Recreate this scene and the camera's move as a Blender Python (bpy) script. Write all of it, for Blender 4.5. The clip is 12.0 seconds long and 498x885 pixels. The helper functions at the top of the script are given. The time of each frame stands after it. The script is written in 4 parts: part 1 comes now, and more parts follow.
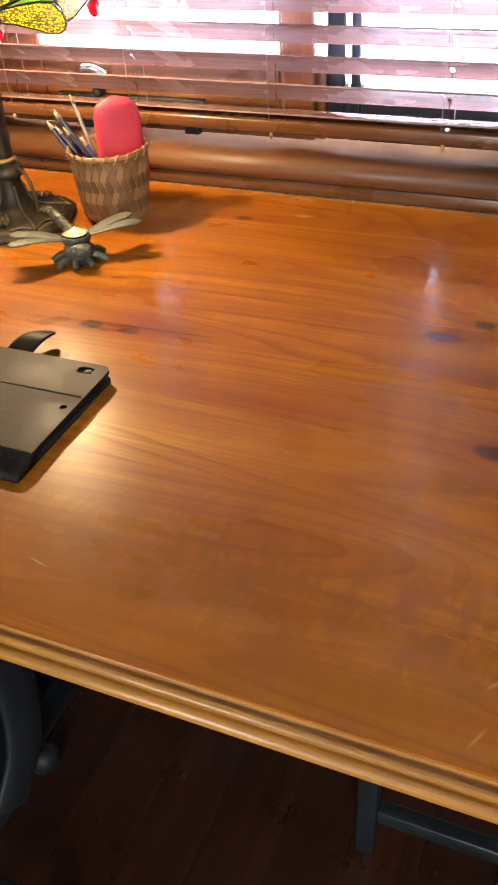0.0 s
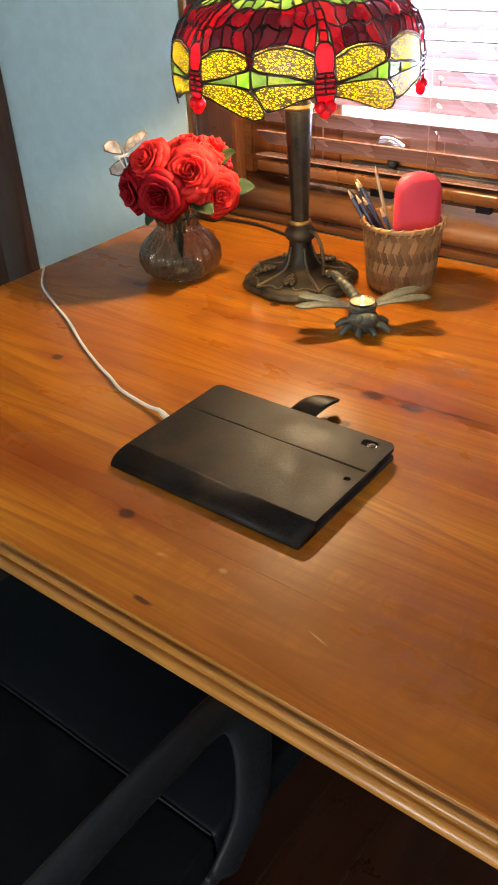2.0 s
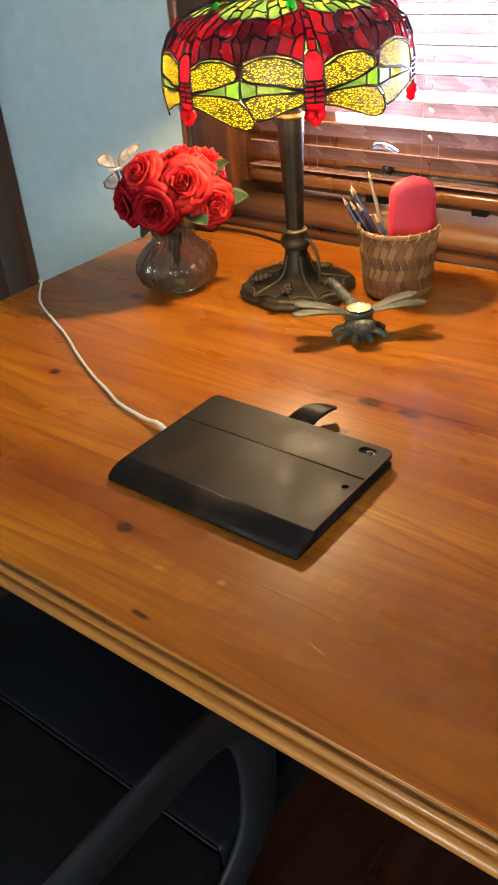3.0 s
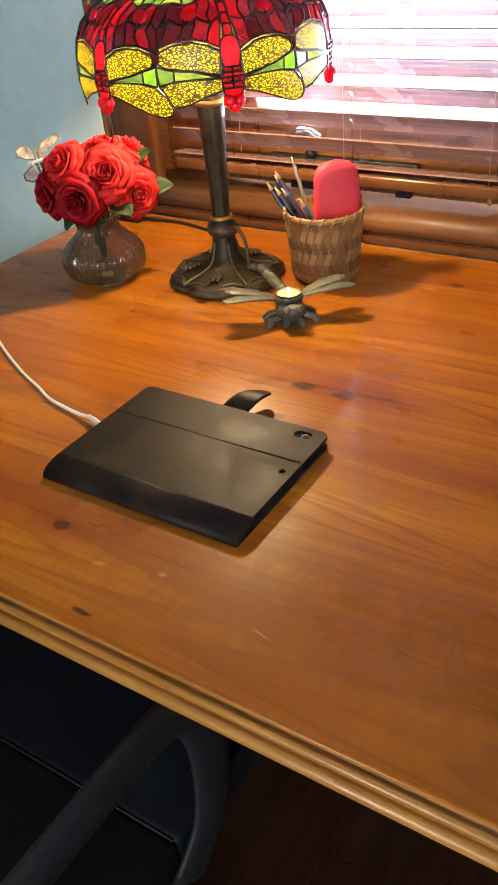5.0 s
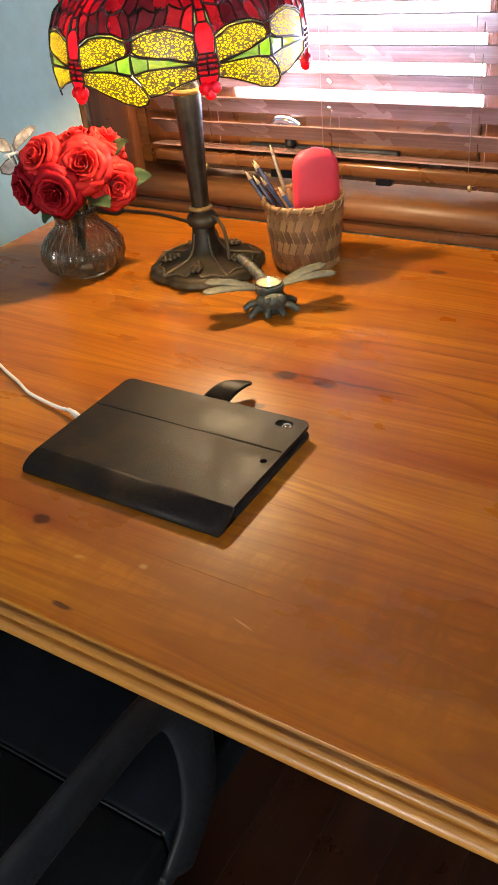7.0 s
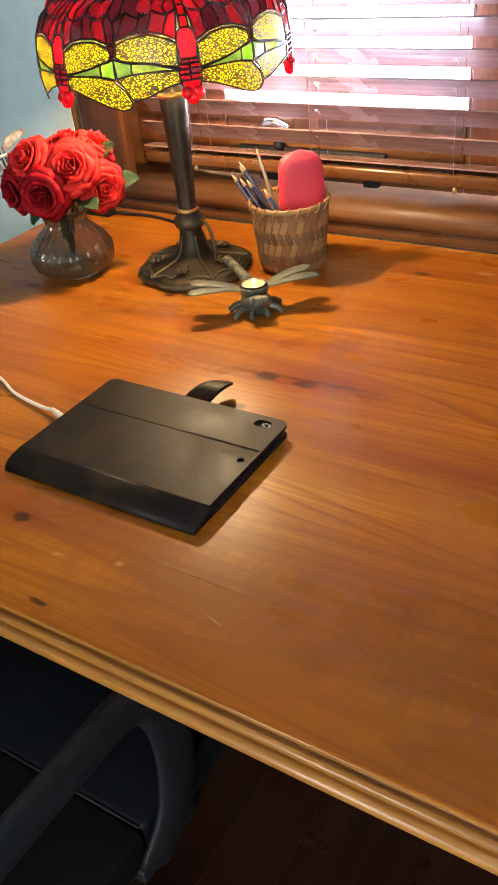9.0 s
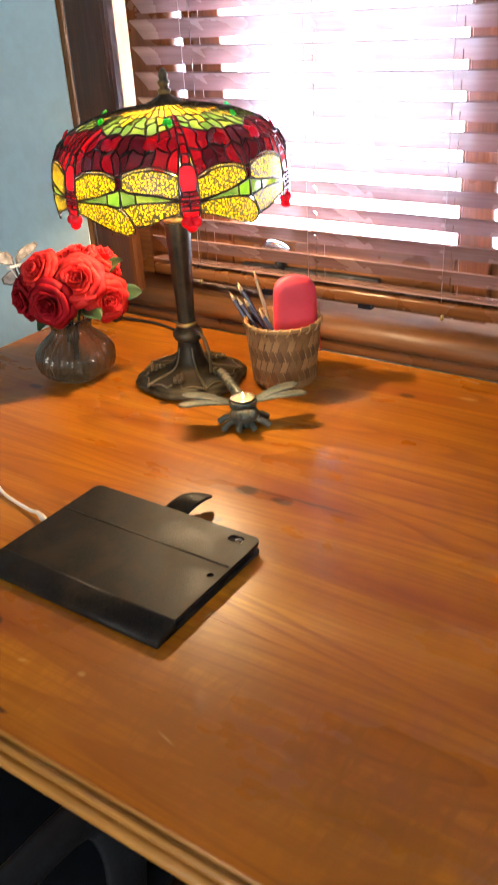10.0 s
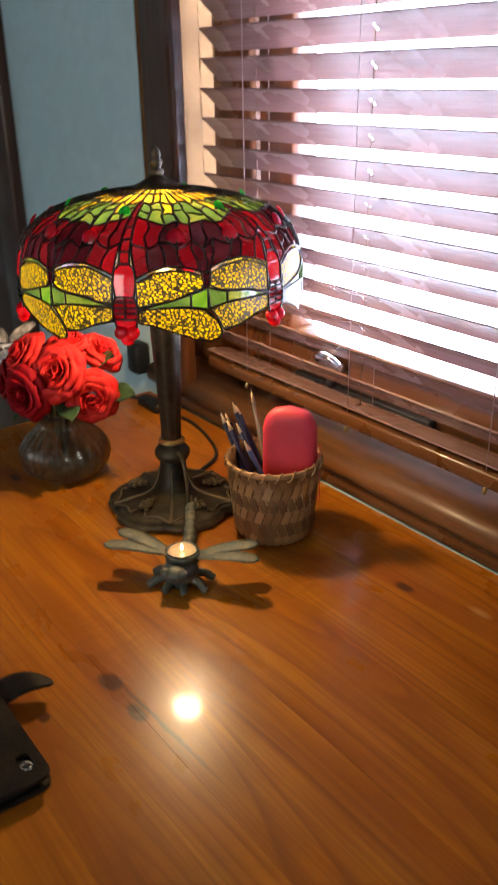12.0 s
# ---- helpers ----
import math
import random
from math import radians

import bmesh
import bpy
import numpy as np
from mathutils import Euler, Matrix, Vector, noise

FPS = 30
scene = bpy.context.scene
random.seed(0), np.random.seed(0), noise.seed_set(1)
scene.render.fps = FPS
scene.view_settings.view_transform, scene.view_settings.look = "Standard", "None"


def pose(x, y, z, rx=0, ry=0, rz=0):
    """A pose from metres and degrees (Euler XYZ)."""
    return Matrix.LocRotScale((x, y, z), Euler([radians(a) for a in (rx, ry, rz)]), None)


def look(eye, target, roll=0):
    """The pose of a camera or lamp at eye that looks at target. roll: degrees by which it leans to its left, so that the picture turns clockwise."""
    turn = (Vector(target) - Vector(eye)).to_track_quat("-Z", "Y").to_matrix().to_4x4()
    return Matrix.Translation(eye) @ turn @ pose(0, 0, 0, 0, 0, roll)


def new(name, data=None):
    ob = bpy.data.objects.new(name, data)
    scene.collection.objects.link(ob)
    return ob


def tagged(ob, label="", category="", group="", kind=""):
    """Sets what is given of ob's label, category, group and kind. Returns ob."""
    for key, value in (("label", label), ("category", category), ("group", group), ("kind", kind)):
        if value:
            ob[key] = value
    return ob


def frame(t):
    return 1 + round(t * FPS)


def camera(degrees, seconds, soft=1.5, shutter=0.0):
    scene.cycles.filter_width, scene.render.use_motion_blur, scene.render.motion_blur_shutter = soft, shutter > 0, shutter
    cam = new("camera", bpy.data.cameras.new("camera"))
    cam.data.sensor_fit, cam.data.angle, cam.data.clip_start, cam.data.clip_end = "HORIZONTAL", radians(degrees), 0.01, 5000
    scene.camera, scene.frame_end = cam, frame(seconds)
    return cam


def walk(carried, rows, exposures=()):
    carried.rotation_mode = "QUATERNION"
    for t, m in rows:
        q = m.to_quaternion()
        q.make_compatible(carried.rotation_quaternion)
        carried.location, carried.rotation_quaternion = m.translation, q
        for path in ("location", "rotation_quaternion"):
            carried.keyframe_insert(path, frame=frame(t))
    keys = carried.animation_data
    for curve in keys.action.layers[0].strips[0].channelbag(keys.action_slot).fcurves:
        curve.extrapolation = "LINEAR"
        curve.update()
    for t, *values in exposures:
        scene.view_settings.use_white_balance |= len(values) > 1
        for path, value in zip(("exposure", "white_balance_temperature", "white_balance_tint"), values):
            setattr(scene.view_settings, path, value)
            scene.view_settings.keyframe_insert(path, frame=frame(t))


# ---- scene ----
cam = camera(33.4, 12.0, shutter=0.4)
PATH = [
    (0, (1.347, -0.341, 1.312), (0.693, 1.091, 0.079), -4.1),
    (0.5, (1.319, -0.342, 1.316), (0.607, 1.08, 0.104), -3.7),
    (1, (1.291, -0.356, 1.325), (0.45, 1.035, 0.159), -4.1),
    (1.5, (1.254, -0.368, 1.329), (0.272, 0.972, 0.215), -3.6),
    (2, (1.229, -0.367, 1.324), (0.168, 0.922, 0.223), -3.4),
    (2.5, (1.227, -0.365, 1.325), (0.128, 0.9, 0.233), -4.4),
    (3, (1.237, -0.355, 1.324), (0.154, 0.93, 0.239), -5.2),
    (3.5, (1.241, -0.353, 1.324), (0.209, 0.965, 0.23), -5.2),
    (5.5, (1.245, -0.346, 1.314), (0.289, 1.006, 0.192), -6.0),
    (6, (1.249, -0.342, 1.308), (0.301, 1.009, 0.18), -6.4),
    (6.5, (1.249, -0.34, 1.309), (0.31, 1.015, 0.177), -6.3),
    (7, (1.25, -0.342, 1.31), (0.309, 1.015, 0.183), -6.3),
    (9, (1.282, -0.336, 1.315), (0.332, 1.016, 0.188), -6.4),
    (9.5, (1.289, -0.337, 1.331), (0.303, 1.043, 0.27), -5.6),
    (10, (1.332, -0.32, 1.36), (0.305, 1.113, 0.416), -3.7),
    (10.5, (1.335, -0.234, 1.366), (0.247, 1.223, 0.533), -2.4),
    (11, (1.286, -0.093, 1.384), (0.168, 1.412, 0.687), -2.6),
    (11.5, (1.321, 0.012, 1.367), (0.054, 1.394, 0.67), -1.5),
    (12, (1.418, 0.176, 1.353), (-0.056, 1.259, 0.543), -1.0),
]
EXPOSURES = [(0.0, 0.65), (2.5, 0.35), (9.5, 0.45), (10.5, 0.2), (11.0, -0.65), (11.5, -1.2), (12.0, -0.65)]
walk(cam, [(t, look(eye, target, roll)) for t, eye, target, roll in PATH], EXPOSURES)

# ---- world and lights ----
world = bpy.data.worlds.new("world")
scene.world = world
world.use_nodes = True
wn = world.node_tree.nodes
sky = wn.new("ShaderNodeTexSky")
sky.sky_type = "NISHITA"
sky.sun_disc = False
sky.sun_elevation, sky.sun_rotation = radians(31), radians(70)
wn["Background"].inputs["Strength"].default_value = 0.1
world.node_tree.links.new(sky.outputs["Color"], wn["Background"].inputs["Color"])

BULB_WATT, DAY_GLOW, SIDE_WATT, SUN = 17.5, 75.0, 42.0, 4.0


def area_lamp(name, m, w, h, watt, colour):
    d = bpy.data.lights.new(name, "AREA")
    d.shape, d.size, d.size_y, d.energy, d.color = "RECTANGLE", w, h, watt, colour
    ob = new(name, d)
    ob.matrix_world = m
    return ob


# fill light added behind, as daylight of an assumed, unseen window
area_lamp("unseen_back_fill", look((1.75, -2.36, 1.5), (1.2, 0.0, 1.1)), 0.95, 1.15, SIDE_WATT, (1.0, 0.98, 0.93))
sun = bpy.data.lights.new("sun", "SUN")
sun.energy, sun.angle, sun.color = SUN, radians(0.5), (1.0, 0.93, 0.84)
new("sun", sun).matrix_world = look((8.0, 2.9, 5.2), (0, 0, 0))
bulb_light = bpy.data.lights.new("bulb_light", "POINT")
bulb_light.energy, bulb_light.color, bulb_light.shadow_soft_size = BULB_WATT, (1.0, 0.70, 0.38), 0.022
new("bulb_light", bulb_light).location = (0.452, 0.745, 1.15)


# ---- materials ----
class Mat:
    """A node material with short calls for its nodes."""

    def __init__(self, name, rough=0.5, metal=0.0, coat=0.0, colour=(0.5, 0.5, 0.5)):
        self.m = bpy.data.materials.new(name)
        self.m.use_nodes = True
        self.t = self.m.node_tree
        self.b = self.t.nodes["Principled BSDF"]
        self.out = self.t.nodes["Material Output"]
        self.b.inputs["Roughness"].default_value = rough
        self.b.inputs["Metallic"].default_value = metal
        self.b.inputs["Coat Weight"].default_value = coat
        self.b.inputs["Coat Roughness"].default_value = 0.12
        self.b.inputs["Base Color"].default_value = (*colour, 1)
        self.pos = None

    def node(self, kind, **props):
        n = self.t.nodes.new(kind)
        for k, v in props.items():
            setattr(n, k, v)
        return n

    def link(self, a, b):
        self.t.links.new(a, b)

    def coords(self, scale=(1, 1, 1), turn=(0, 0, 0)):
        tc = self.node("ShaderNodeTexCoord")
        mp = self.node("ShaderNodeMapping")
        mp.inputs["Scale"].default_value = scale
        mp.inputs["Rotation"].default_value = turn
        self.link(tc.outputs["Object"], mp.inputs["Vector"])
        return mp.outputs["Vector"]

    def noise(self, vec, scale, detail=4.0, rough=0.55, distort=0.0):
        n = self.node("ShaderNodeTexNoise")
        n.inputs["Scale"].default_value = scale
        n.inputs["Detail"].default_value = detail
        n.inputs["Roughness"].default_value = rough
        n.inputs["Distortion"].default_value = distort
        self.link(vec, n.inputs["Vector"])
        return n.outputs["Fac"]

    def ramp(self, fac, stops):
        n = self.node("ShaderNodeValToRGB")
        el = n.color_ramp.elements
        while len(el) < len(stops):
            el.new(0.5)
        for e, (p, c) in zip(el, stops):
            e.position = p
            e.color = (*c, 1) if len(c) == 3 else c
        self.link(fac, n.inputs["Fac"])
        return n.outputs["Color"]

    def mix(self, fac, a, b, mode="MIX"):
        n = self.node("ShaderNodeMix", data_type="RGBA", blend_type=mode)
        for key, v in ((0, fac), (6, a), (7, b)):
            if isinstance(v, (int, float)):
                n.inputs[key].default_value = v
            elif isinstance(v, tuple):
                n.inputs[key].default_value = (*v, 1)
            else:
                self.link(v, n.inputs[key])
        return n.outputs[2]

    def math(self, op, a, b=0.0, c=0.0, clamp=False):
        n = self.node("ShaderNodeMath", operation=op, use_clamp=clamp)
        for i, v in enumerate((a, b, c)):
            if isinstance(v, (int, float)):
                n.inputs[i].default_value = v
            else:
                self.link(v, n.inputs[i])
        return n.outputs[0]

    def spread(self, v, a, b, c=0.0, d=1.0):
        n = self.node("ShaderNodeMapRange", clamp=True)
        for i, q in enumerate((a, b, c, d)):
            n.inputs[1 + i].default_value = q
        self.link(v, n.inputs[0])
        return n.outputs[0]

    def random(self):
        return self.node("ShaderNodeObjectInfo").outputs["Random"]

    def base(self, col):
        self.link(col, self.b.inputs["Base Color"])

    def bump(self, h, strength=0.2, dist=0.001):
        n = self.node("ShaderNodeBump")
        n.inputs["Strength"].default_value = strength
        n.inputs["Distance"].default_value = dist
        self.link(h, n.inputs["Height"])
        self.link(n.outputs["Normal"], self.b.inputs["Normal"])

    def gloss(self, fac, lo, hi):
        self.link(self.spread(fac, 0.3, 0.7, lo, hi), self.b.inputs["Roughness"])


def spot(m, vec, cx, cy, rx, ry, turn=0.0, soft=0.35):
    """A blot of elliptical form on a level surface, 1 inside and 0 outside."""
    mp = m.node("ShaderNodeMapping", vector_type="TEXTURE")
    mp.inputs["Location"].default_value = (cx, cy, 0.76)
    mp.inputs["Rotation"].default_value = (0, 0, turn)
    mp.inputs["Scale"].default_value = (rx, ry, 1)
    m.link(vec, mp.inputs["Vector"])
    ln = m.node("ShaderNodeVectorMath", operation="LENGTH")
    m.link(mp.outputs["Vector"], ln.inputs[0])
    return m.spread(ln.outputs["Value"], 1.0 + soft, 1.0 - soft)


KNOTS = [(0.659, 0.106, 0.010, 0.006), (1.206, 0.573, 0.024, 0.009), (1.252, 0.617, 0.015, 0.008), (1.301, 0.361, 0.020, 0.009),
         (0.812, 0.472, 0.015, 0.006), (0.755, 0.474, 0.016, 0.008), (0.760, 0.394, 0.008, 0.005), (0.822, 0.853, 0.013, 0.006), (0.215, 0.589, 0.014, 0.006),
         (0.302, 0.319, 0.010, 0.006), (0.469, 0.641, 0.009, 0.005), (0.767, 0.017, 0.012, 0.0025)]
HALOS = [(0.49, 0.112, 0.11, 0.035), (0.659, 0.106, 0.04, 0.014), (0.302, 0.319, 0.04, 0.013), (0.215, 0.589, 0.04, 0.012), (0.767, 0.472, 0.06, 0.016), (0.82, 0.49, 0.07, 0.022), (1.053, 0.369, 0.10, 0.014), (0.82, 0.855, 0.09, 0.018),
         (1.23, 0.58, 0.08, 0.02), (1.29, 0.36, 0.09, 0.02)]
FLECKS = [(0.806, 0.094, 0.005, 0.004, 0.0), (0.737, 0.077, 0.006, 0.003, 0.3), (0.934, 0.073, 0.012, 0.0011, -0.25),
          (1.344, 0.027, 0.011, 0.0016, 1.1), (1.348, 0.077, 0.008, 0.002, 0.9), (1.36, 0.09, 0.007, 0.0015, 0.2), (0.916, 0.884, 0.016, 0.007, 0.0)]


def desk_wood():
    m = Mat("varnished_pine", rough=0.32, coat=0.10)
    m.b.inputs["Specular IOR Level"].default_value = 0.22
    m.b.inputs["Coat Roughness"].default_value = 0.07
    rnd = m.random()
    tc = m.node("ShaderNodeTexCoord").outputs["Object"]
    shift = m.node("ShaderNodeCombineXYZ")
    m.link(m.math("MULTIPLY", rnd, 7.0), shift.inputs[0])
    m.link(m.math("MULTIPLY", rnd, 13.0), shift.inputs[2])
    add = m.node("ShaderNodeVectorMath", operation="ADD")
    m.link(tc, add.inputs[0])
    m.link(shift.outputs[0], add.inputs[1])

    def stretched(sx, sy):
        mp = m.node("ShaderNodeMapping")
        mp.inputs["Scale"].default_value = (sx, sy, sy)
        m.link(add.outputs[0], mp.inputs["Vector"])
        return mp.outputs["Vector"]

    broad = m.noise(stretched(0.8, 6.0), 2.0, 3.0, 0.5, 0.4)
    form = m.noise(stretched(0.55, 4.2), 1.0, 2.0, 0.45, 0.25)
    fine = m.noise(stretched(5.0, 260.0), 1.0, 4.0, 0.6)
    curl = m.noise(stretched(52.0, 15.0), 1.0, 3.0, 0.6, 1.2)
    place = m.noise(stretched(1.6, 3.0), 1.7, 2.0)

    def rings(count, width):
        """Dark latewood lines that follow the form of the log."""
        f = m.math("FRACT", m.math("MULTIPLY", form, count))
        up = m.spread(f, 0.0, width, 1.0, 0.0)
        lead_in = m.spread(f, 1.0 - width * 0.25, 1.0, 0.0, 1.0)
        return m.math("MAXIMUM", up, lead_in)

    col = m.ramp(broad, [(0.28, (0.26, 0.068, 0.004)), (0.5, (0.40, 0.128, 0.006)), (0.72, (0.54, 0.215, 0.011))])
    wide = m.math("MULTIPLY", rings(9.0, 0.55), m.spread(place, 0.35, 0.65, 0.16, 0.40))
    col = m.mix(wide, col, (0.17, 0.038, 0.005))
    thin = m.math("MULTIPLY", rings(31.0, 0.35), m.spread(place, 0.42, 0.64, 0.6, 0.38))
    col = m.mix(thin, col, (0.15, 0.034, 0.005))
    col = m.mix(m.spread(fine, 0.40, 0.62, 0.0, 0.46), col, (0.20, 0.056, 0.008))
    col = m.mix(m.math("MULTIPLY", m.spread(curl, 0.42, 0.58, 0.0, 0.85), m.math("MAXIMUM", m.spread(place, 0.5, 0.66, 0.0, 0.5), spot(m, tc, 1.14, 0.125, 0.46, 0.075, 0.0, 0.6))), col, (0.23, 0.070, 0.006))
    col = m.mix(m.spread(rnd, 0.0, 1.0, 0.0, 0.2), col, (0.38, 0.120, 0.011))
    warp = m.noise(m.coords((30, 60, 1)), 1.0, 2.0)
    wv = m.node("ShaderNodeVectorMath", operation="MULTIPLY_ADD")
    m.link(warp, wv.inputs[0])
    wv.inputs[1].default_value = (0.014, 0.008, 0)
    m.link(tc, wv.inputs[2])
    off = m.node("ShaderNodeVectorMath", operation="SUBTRACT")
    m.link(wv.outputs[0], off.inputs[0])
    off.inputs[1].default_value = (0.007, 0.004, 0)
    v = off.outputs[0]
    for cx, cy, rx, ry in HALOS:
        col = m.mix(m.math("MULTIPLY", spot(m, v, cx, cy, rx, ry, 0.0, 0.8), 0.6), col, (0.20, 0.036, 0.007))
    for cx, cy, rx, ry in KNOTS:
        col = m.mix(m.math("MULTIPLY", spot(m, v, cx, cy, rx, ry * 1.25, 0.0, 0.25), 0.9), col, (0.055, 0.014, 0.006))
    col = m.mix(m.math("MULTIPLY", spot(m, v, 0.840, 0.485, 0.075, 0.0022, 0.05, 0.5), 0.9), col, (0.05, 0.012, 0.006))
    for cx, cy, rx, ry, a in FLECKS:
        col = m.mix(m.math("MULTIPLY", spot(m, tc, cx, cy, rx * 0.85, ry * 0.75, a, 0.5), 0.42), col, (0.62, 0.36, 0.14))
    m.base(col)
    smear = m.noise(m.coords((4, 9, 1)), 1.0, 4.0)
    m.gloss(smear, 0.24, 0.36)
    m.bump(fine, 0.05, 0.0006)
    return m.m


def wood(name, dark, light, scale=(1.5, 30, 30), rough=0.35, coat=0.3, spread=0.35):
    m = Mat(name, rough=rough, coat=coat)
    a = m.noise(m.coords(scale), 1.0, 5.0, 0.6, 0.6)
    b = m.noise(m.coords(tuple(s * 6 for s in scale)), 1.0, 3.0)
    col = m.ramp(a, [(0.3, dark), (0.7, light)])
    col = m.mix(m.spread(b, 0.4, 0.65, 0.0, 0.35), col, tuple(c * 0.55 for c in dark))
    col = m.mix(m.spread(m.random(), 0, 1, 0, spread), col, dark)
    m.base(col)
    m.gloss(m.noise(m.coords((9, 9, 9)), 1.0), rough * 0.75, rough * 1.25)
    m.bump(b, 0.08, 0.0008)
    return m.m


def plain(name, colour, rough=0.5, metal=0.0, coat=0.0, var=0.25, scale=60.0, bump=0.1, dist=0.0006, spec=0.5):
    m = Mat(name, rough=rough, metal=metal, coat=coat)
    big = m.noise(m.coords((1, 1, 1)), scale * 0.15, 3.0)
    small = m.noise(m.coords((1, 1, 1)), scale, 4.0)
    col = m.ramp(big, [(0.3, tuple(c * (1 - var) for c in colour)), (0.7, tuple(min(1, c * (1 + var * 0.6)) for c in colour))])
    m.base(col)
    m.gloss(small, rough * 0.8, min(1, rough * 1.2))
    m.b.inputs["Specular IOR Level"].default_value = spec
    m.bump(small, bump, dist)
    return m.m


def stained_glass(name, colour, light, scale=25.0, through_share=0.72, pass_on=0.27):
    m = Mat(name, rough=0.12)
    n = m.noise(m.coords((1, 1, 2.2)), scale, 4.0, 0.6, 1.0)
    mixc = m.mix(m.spread(m.random(), 0, 1, 0.0, 0.6), m.ramp(n, [(0.35, colour), (0.65, light)]), colour)
    m.base(mixc)
    tr = m.node("ShaderNodeBsdfTranslucent")
    m.link(m.mix(1.0, mixc, (pass_on, pass_on, pass_on), "MULTIPLY"), tr.inputs["Color"])
    mx = m.node("ShaderNodeMixShader")
    mx.inputs[0].default_value = through_share
    m.link(m.b.outputs[0], mx.inputs[1])
    m.link(tr.outputs[0], mx.inputs[2])
    gl = m.node("ShaderNodeBsdfGlossy")
    gl.inputs["Roughness"].default_value = 0.08
    mg = m.node("ShaderNodeMixShader")
    mg.inputs[0].default_value = 0.05
    m.link(mx.outputs[0], mg.inputs[1])
    m.link(gl.outputs[0], mg.inputs[2])
    m.link(mg.outputs[0], m.out.inputs["Surface"])
    m.bump(m.noise(m.coords((1, 1, 1)), 90.0), 0.25, 0.001)
    return m, mx, mixc, tr


def wing_glass():
    m, mx, col, tr = stained_glass("amber_wing_glass", (0.86, 0.63, 0.006), (0.95, 0.76, 0.012), 40.0, 0.85, 0.30)
    cells = m.node("ShaderNodeTexVoronoi", feature="DISTANCE_TO_EDGE")
    cells.inputs["Scale"].default_value = 235.0
    m.link(m.coords((0.75, 0.75, 1.5)), cells.inputs["Vector"])
    line = m.spread(cells.outputs["Distance"], 0.14, 0.20, 1.0, 0.0)
    dark = m.node("ShaderNodeBsdfPrincipled")
    dark.inputs["Base Color"].default_value = (0.012, 0.010, 0.008, 1)
    dark.inputs["Roughness"].default_value = 0.4
    mm = m.node("ShaderNodeMixShader")
    m.link(line, mm.inputs[0])
    m.link(mx.outputs[0], mm.inputs[1])
    m.link(dark.outputs[0], mm.inputs[2])
    m.link(mm.outputs[0], m.out.inputs["Surface"])
    return m.m


def clear_glass():
    m = Mat("window_glass")
    t = m.node("ShaderNodeBsdfTransparent")
    g = m.node("ShaderNodeBsdfGlossy")
    g.inputs["Roughness"].default_value = 0.02
    mx = m.node("ShaderNodeMixShader")
    mx.inputs[0].default_value = 0.06
    m.link(t.outputs[0], mx.inputs[1])
    m.link(g.outputs[0], mx.inputs[2])
    m.link(mx.outputs[0], m.out.inputs["Surface"])
    return m.m


def petal_mat(name, deep, bright):
    m = Mat(name, rough=0.55)
    a = m.noise(m.coords((1, 1, 1)), 60.0, 3.0)
    col = m.ramp(a, [(0.3, deep), (0.7, bright)])
    col = m.mix(m.spread(m.random(), 0, 1, 0, 0.5), col, deep)
    m.base(col)
    m.b.inputs["Specular IOR Level"].default_value = 0.15
    tr = m.node("ShaderNodeBsdfTranslucent")
    m.link(col, tr.inputs["Color"])
    mx = m.node("ShaderNodeMixShader")
    mx.inputs[0].default_value = 0.25
    m.link(m.b.outputs[0], mx.inputs[1])
    m.link(tr.outputs[0], mx.inputs[2])
    m.link(mx.outputs[0], m.out.inputs["Surface"])
    m.bump(m.noise(m.coords((1, 1, 1)), 260.0), 0.2, 0.0006)
    return m.m


def leather():
    m = Mat("grained_leatherette", rough=0.4)
    m.b.inputs["Specular IOR Level"].default_value = 0.10
    n = m.noise(m.coords((1, 1, 1)), 700.0, 3.0, 0.6)
    vo = m.node("ShaderNodeTexVoronoi")
    vo.inputs["Scale"].default_value = 520.0
    m.link(m.coords(), vo.inputs["Vector"])
    big = m.noise(m.coords((1, 1, 1)), 26.0, 4.0, 0.6)
    col = m.ramp(n, [(0.35, (0.003, 0.003, 0.004)), (0.65, (0.020, 0.015, 0.012))])
    # brown blotches paint the lamp's warm sheen into the leatherette
    m.base(m.mix(m.spread(big, 0.45, 0.7, 0.0, 0.7), col, (0.040, 0.025, 0.014)))
    m.gloss(big, 0.36, 0.56)
    m.bump(m.math("ADD", n, vo.outputs["Distance"]), 0.2, 0.0006)
    return m.m


def bronze():
    m = Mat("aged_bronze", rough=0.45, metal=0.65)
    a = m.noise(m.coords(), 45.0, 5.0, 0.65)
    geo = m.node("ShaderNodeNewGeometry")
    # raised edges paler: wear, with the metal's highlights painted in
    worn = m.spread(geo.outputs["Pointiness"], 0.51, 0.62)
    col = m.ramp(a, [(0.35, (0.017, 0.014, 0.009)), (0.7, (0.058, 0.045, 0.028))])
    m.base(m.mix(m.math("MULTIPLY", worn, 0.7), col, (0.22, 0.17, 0.10)))
    m.gloss(a, 0.42, 0.62)
    m.bump(a, 0.3, 0.001)
    return m.m


def verdigris():
    m = Mat("verdigris_cast_metal", rough=0.55, metal=0.35)
    a = m.noise(m.coords(), 55.0, 5.0, 0.7)
    b = m.noise(m.coords(), 240.0, 3.0, 0.6)
    col = m.ramp(a, [(0.3, (0.035, 0.05, 0.05)), (0.55, (0.10, 0.105, 0.08)), (0.75, (0.20, 0.165, 0.10))])
    m.base(col)
    m.gloss(b, 0.42, 0.62)
    m.bump(b, 0.4, 0.001)
    return m.m


